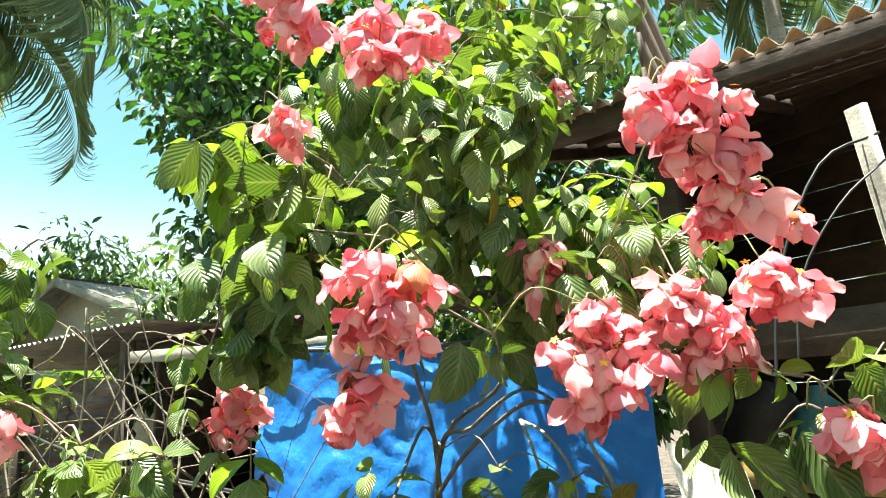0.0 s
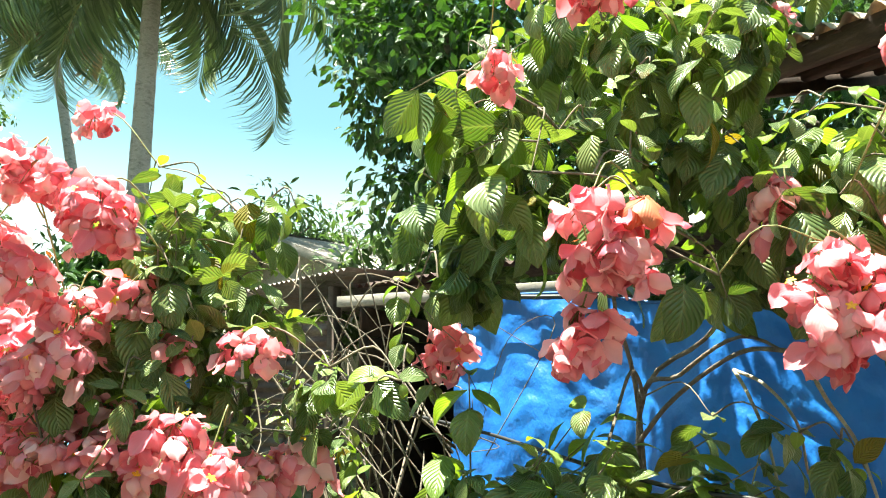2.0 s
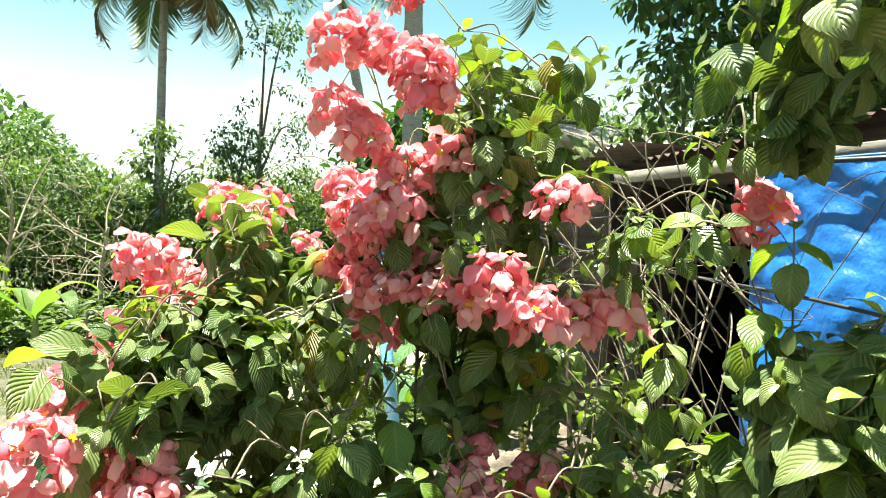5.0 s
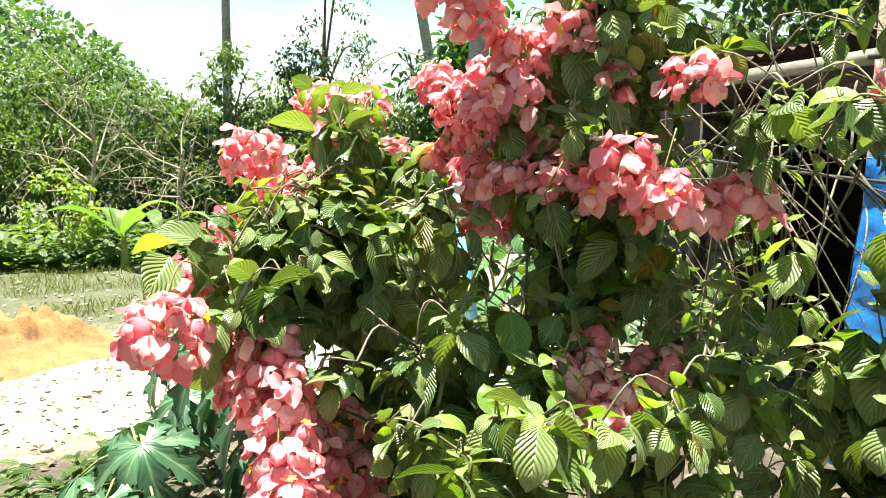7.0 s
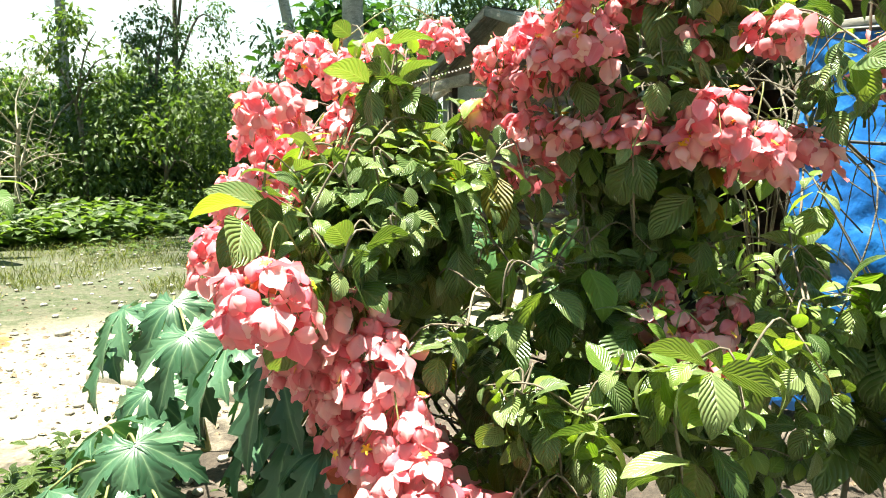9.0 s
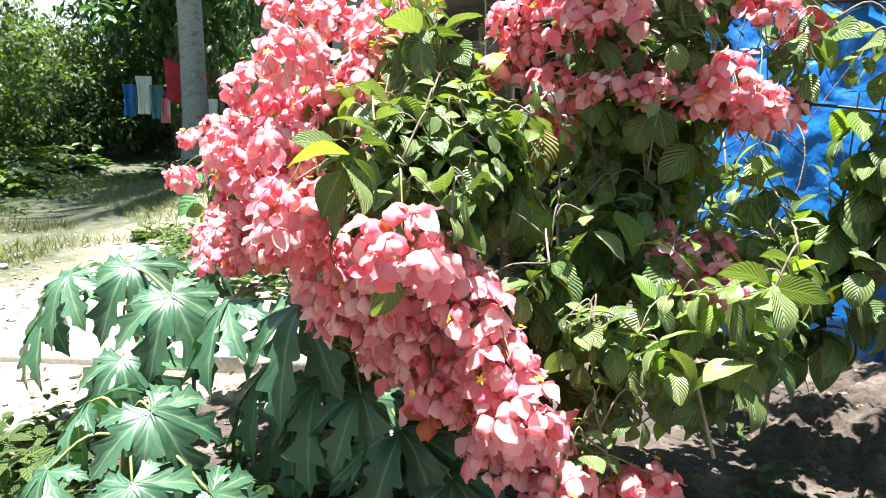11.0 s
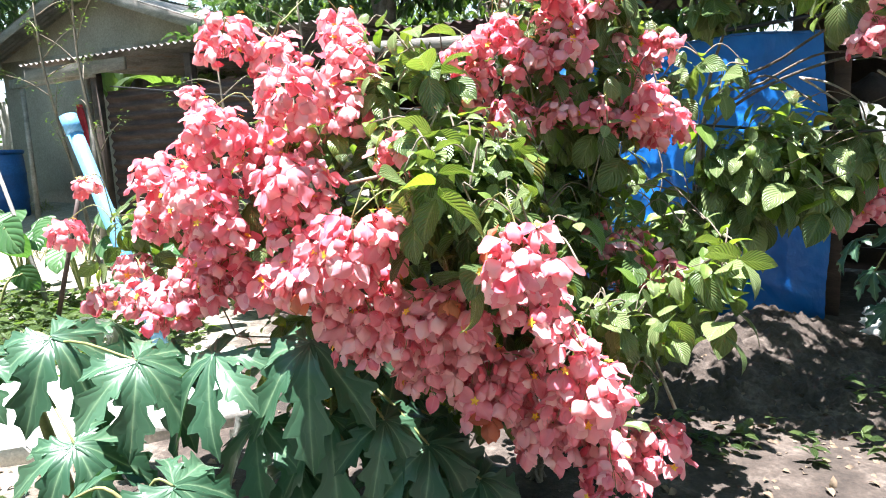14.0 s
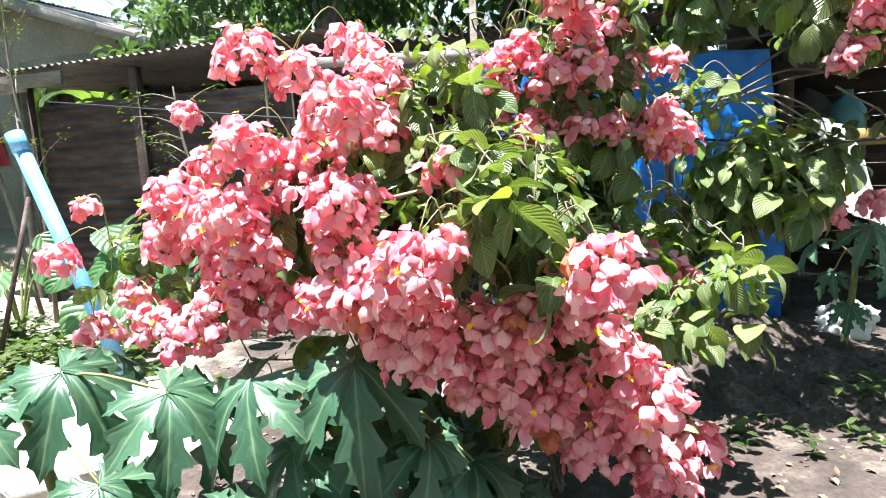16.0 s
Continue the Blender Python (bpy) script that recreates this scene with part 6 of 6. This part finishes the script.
def make_mound():
    g = Geo()

    def f(u, v):
        x, y = -6.4 + 2.1 * u, -0.75 + 1.7 * v
        h = math.exp(-(((x + 5.45) / 0.55) ** 2 + ((y - 0.05) / 0.45) ** 2)) * 0.27
        h *= 1 + 0.9 * wobble(x, y, 7, 2.4) + 0.6 * abs(wobble(x, y, 1, 6.0)) + 0.3 * wobble(x, y, 3, 15.0)
        return (x, y, gz(x, y) + h - 0.03 + 0.01 * wobble(x, y, 2, 18))

    sheet(g, f, 60, 50)
    tagged(part("sand_heap", g, SAND), "heap of orange sand at the yard's edge", "sand", kind="stuff")
    s = thing("concrete_slab", "pale concrete slab sunk in the yard", "slab", "", (-3.35, 1.55, gz(-3.35, 1.55)))
    g = Geo()
    box(g, (-3.50, 1.72, gz(-3.4, 1.5) + 0.03), (1.75, 1.0, 0.12), Matrix.Rotation(radians(28), 4, "Z"), 0, 0.02)
    fixed("slab", g, CONCRETE, s)
    s = thing("concrete_block", "broken concrete block lying in the yard", "block", "", (-4.4, 1.9, gz(-4.4, 1.9)))
    g = Geo()
    box(g, (-4.5, 2.0, gz(-4.5, 2.0) + 0.05), (0.32, 0.22, 0.12), Matrix.Rotation(radians(15), 4, "Z"), 0, 0.02)
    fixed("block", g, CONCRETE, s)


make_mound()


def make_fence():
    t = thing("low_wall", "low grey block wall with concrete posts beyond the garden", "wall", "", (-16, 15, gz(-16, 15)))
    a, b = Vector((-19.5, 12.8, 0)), Vector((-11.2, 14.2, 0))
    g = Geo()
    for k in range(7):
        p = a.lerp(b, k / 6)
        box(g, (p.x, p.y, gz(p.x, p.y) + 0.75), (0.18, 0.18, 1.6), None, 0, 0.01)
    fixed("posts", g, CONCRETE, t)
    g = Geo()
    z = gz(-15, 13.5)
    for k in range(16):
        for j in range(3):
            p = a.lerp(b, (k + 0.5 + 0.5 * (j % 2)) / 16.5)
            box(g, (0, 0, 0), (0.50, 0.12, 0.19), basis((p.x, p.y, z + 0.1 + 0.2 * j), b - a, UP), 0, 0.008)
    fixed("block_wall", g, CONCRETE, t)


make_fence()


def make_washing():
    t = thing("washing", "red towel and clothes hung on a line by the palm", "washing", "", (-14.95, 10.15, 0.9))
    spot = Vector((-14.95, 10.15, 0))
    u = Vector((0.62, 0.78, 0)).normalized()
    for k, (s, w, top, drop, mat) in enumerate(((-0.1, 1.0, 2.55, 0.95, RED_CLOTH), (-0.75, 0.35, 2.1, 0.9, WHITE_CLOTH), (-0.45, 0.3, 1.9, 0.8, TEAL), (-1.05, 0.3, 1.9, 0.75, DRUM), (0.75, 0.35, 1.6, 0.6, WHITE_CLOTH), (-0.25, 0.25, 1.6, 0.6, BRACT))):
        g = Geo()

        def f(a, b, s=s, w=w, top=top, drop=drop):
            p = spot + u * (s + w * a) + UP * (top - drop * b - 0.35 * a * (1 if w > 0.9 else 0))
            return (p.x + 0.03 * math.sin(11 * a), p.y + 0.04 * math.sin(14 * a + 3 * b), p.z)

        sheet(g, f, 12, 12, 0, 0.003, (0, -1, 0))
        fixed("garment", g, mat, t)
    g = Geo()
    tube(g, [(-17.6, 12.0, 2.7), (-14.95, 10.15, 2.4), (-11.1, 7.8, 2.6)], 0.006, 0.006, 5)
    fixed("line", g, RUBBER, t)


make_washing()


def make_vines():
    """The tangle of bare stems that arches between the bushes."""
    r = random.Random(21)
    t = thing("bare_vine", "tangle of bare arching brown vine stems between the bushes", "vine", "", (-1.0, 2.0, gz(-1, 2)))
    for k in range(24):
        a = Vector((-1.10 + r.uniform(-0.2, 0.4), 2.2 + r.uniform(-0.3, 0.3), r.uniform(0.9, 1.35) if k > 4 else gz(-1, 2)))
        b = Vector((-1.65 + r.uniform(-0.35, 0.9), 2.25 + r.uniform(-0.4, 0.45), r.uniform(1.0, 1.82)))
        m = a.lerp(b, 0.5) + Vector((r.uniform(-0.3, 0.3), r.uniform(-0.15, 0.15), r.uniform(0.15, 0.4)))
        e = b + Vector((r.uniform(-0.45, 0.45), r.uniform(-0.2, 0.2), r.uniform(-0.5, 0.05)))
        g = Geo()
        tube(g, [a, m, b, e], 0.0048 * r.uniform(0.4, 1.1), 0.0013, 6, 0, 6)
        fixed("stem", g, BARK if k % 3 else TWIG, t)


make_vines()


def make_bare_twigs():
    """Single bare stems that stand out before the leaves."""
    rows = (
        [(-0.80, 1.20, 0.25), (-0.92, 1.28, 0.55), (-1.06, 1.38, 0.79)], [(-1.15, 1.00, 0.55), (-1.22, 1.10, 0.80), (-1.27, 1.22, 0.99)],
        [(-1.75, 0.90, 1.02), (-1.34, 0.94, 1.10), (-1.30, 1.15, 1.17)], [(-0.34, 2.85, 1.12), (-0.22, 2.78, 1.25), (-0.06, 2.62, 1.36), (0.10, 2.32, 1.42), (0.24, 2.04, 1.41)],
        [(0.03, 2.58, 1.37), (0.08, 2.46, 1.30), (0.14, 2.29, 1.18), (0.17, 2.22, 0.98)], [(0.03, 2.58, 1.37), (0.12, 2.48, 1.33), (0.20, 2.36, 1.24), (0.22, 2.30, 1.12)], [(0.25, 2.30, 1.36), (0.28, 2.20, 1.30), (0.33, 2.08, 1.22), (0.36, 2.02, 1.10)], [(-1.05, 1.30, 0.70), (-1.20, 1.28, 0.60), (-1.35, 1.20, 0.62)],
    )
    for row in rows:
        t = thing("bare_twig", "bare woody twig standing out before the leaves", "twig", "bare twigs", row[0])
        g = Geo()
        thick = len(row) > 4
        tube(g, row, 0.009 if thick else 0.006, 0.0055 if thick else 0.003, 7, 0, 6, 0.1)
        fixed("twig", g, BARK if thick else TWIG_PALE, t)


make_bare_twigs()


def sapling(x, y, h, seed, lean=(0, 0), label="thin bare sapling before the shed"):
    r = random.Random(seed)
    z0 = gz(x, y)
    t = thing("sapling", label, "sapling", "saplings", (x, y, z0))
    g, leaves = Geo(), Geo()
    top = Vector((x + lean[0], y + lean[1], z0 + h))
    base = Vector((x, y, z0 - 0.05))
    line = [base, base.lerp(top, 0.4) + away(r) * 0.04, base.lerp(top, 0.75) + away(r) * 0.05, top]
    tube(g, line, 0.02, 0.006, 7, 0, 5, 0.08)
    pts = smooth_line(line, 5)
    for k in range(9):
        p = pts[6 + (k * len(pts)) // 15] if 6 + (k * len(pts)) // 15 < len(pts) else pts[-1]
        a = r.uniform(0, 6.28)
        e = p + Vector((math.cos(a) * 0.3, math.sin(a) * 0.3, r.uniform(0.0, 0.3)))
        tube(g, [p, p.lerp(e, 0.5) + UP * 0.03, e], 0.006, 0.002, 5, 0, 3)
        for _ in range(26):
            q = p.lerp(e, r.uniform(0.45, 1.25)) + away(r) * 0.05
            leaves.put(CLUMP_T[0], basis(q, away(r, 0.3), UP + away(r) * 0.3, 0.035), 0)
    fixed("trunk", g, TWIG, t)
    tagged(fixed("foliage", leaves, WOODS, t), kind="stuff")


sapling(-4.75, 4.1, 2.6, 91, (-0.15, 0.1))
sapling(-4.95, 4.25, 2.4, 92, (-0.35, 0.0))
sapling(-3.0, 3.55, 1.75, 93, (-0.45, 0.1))
sapling(-2.75, 3.6, 2.2, 94, (-0.1, 0.1))
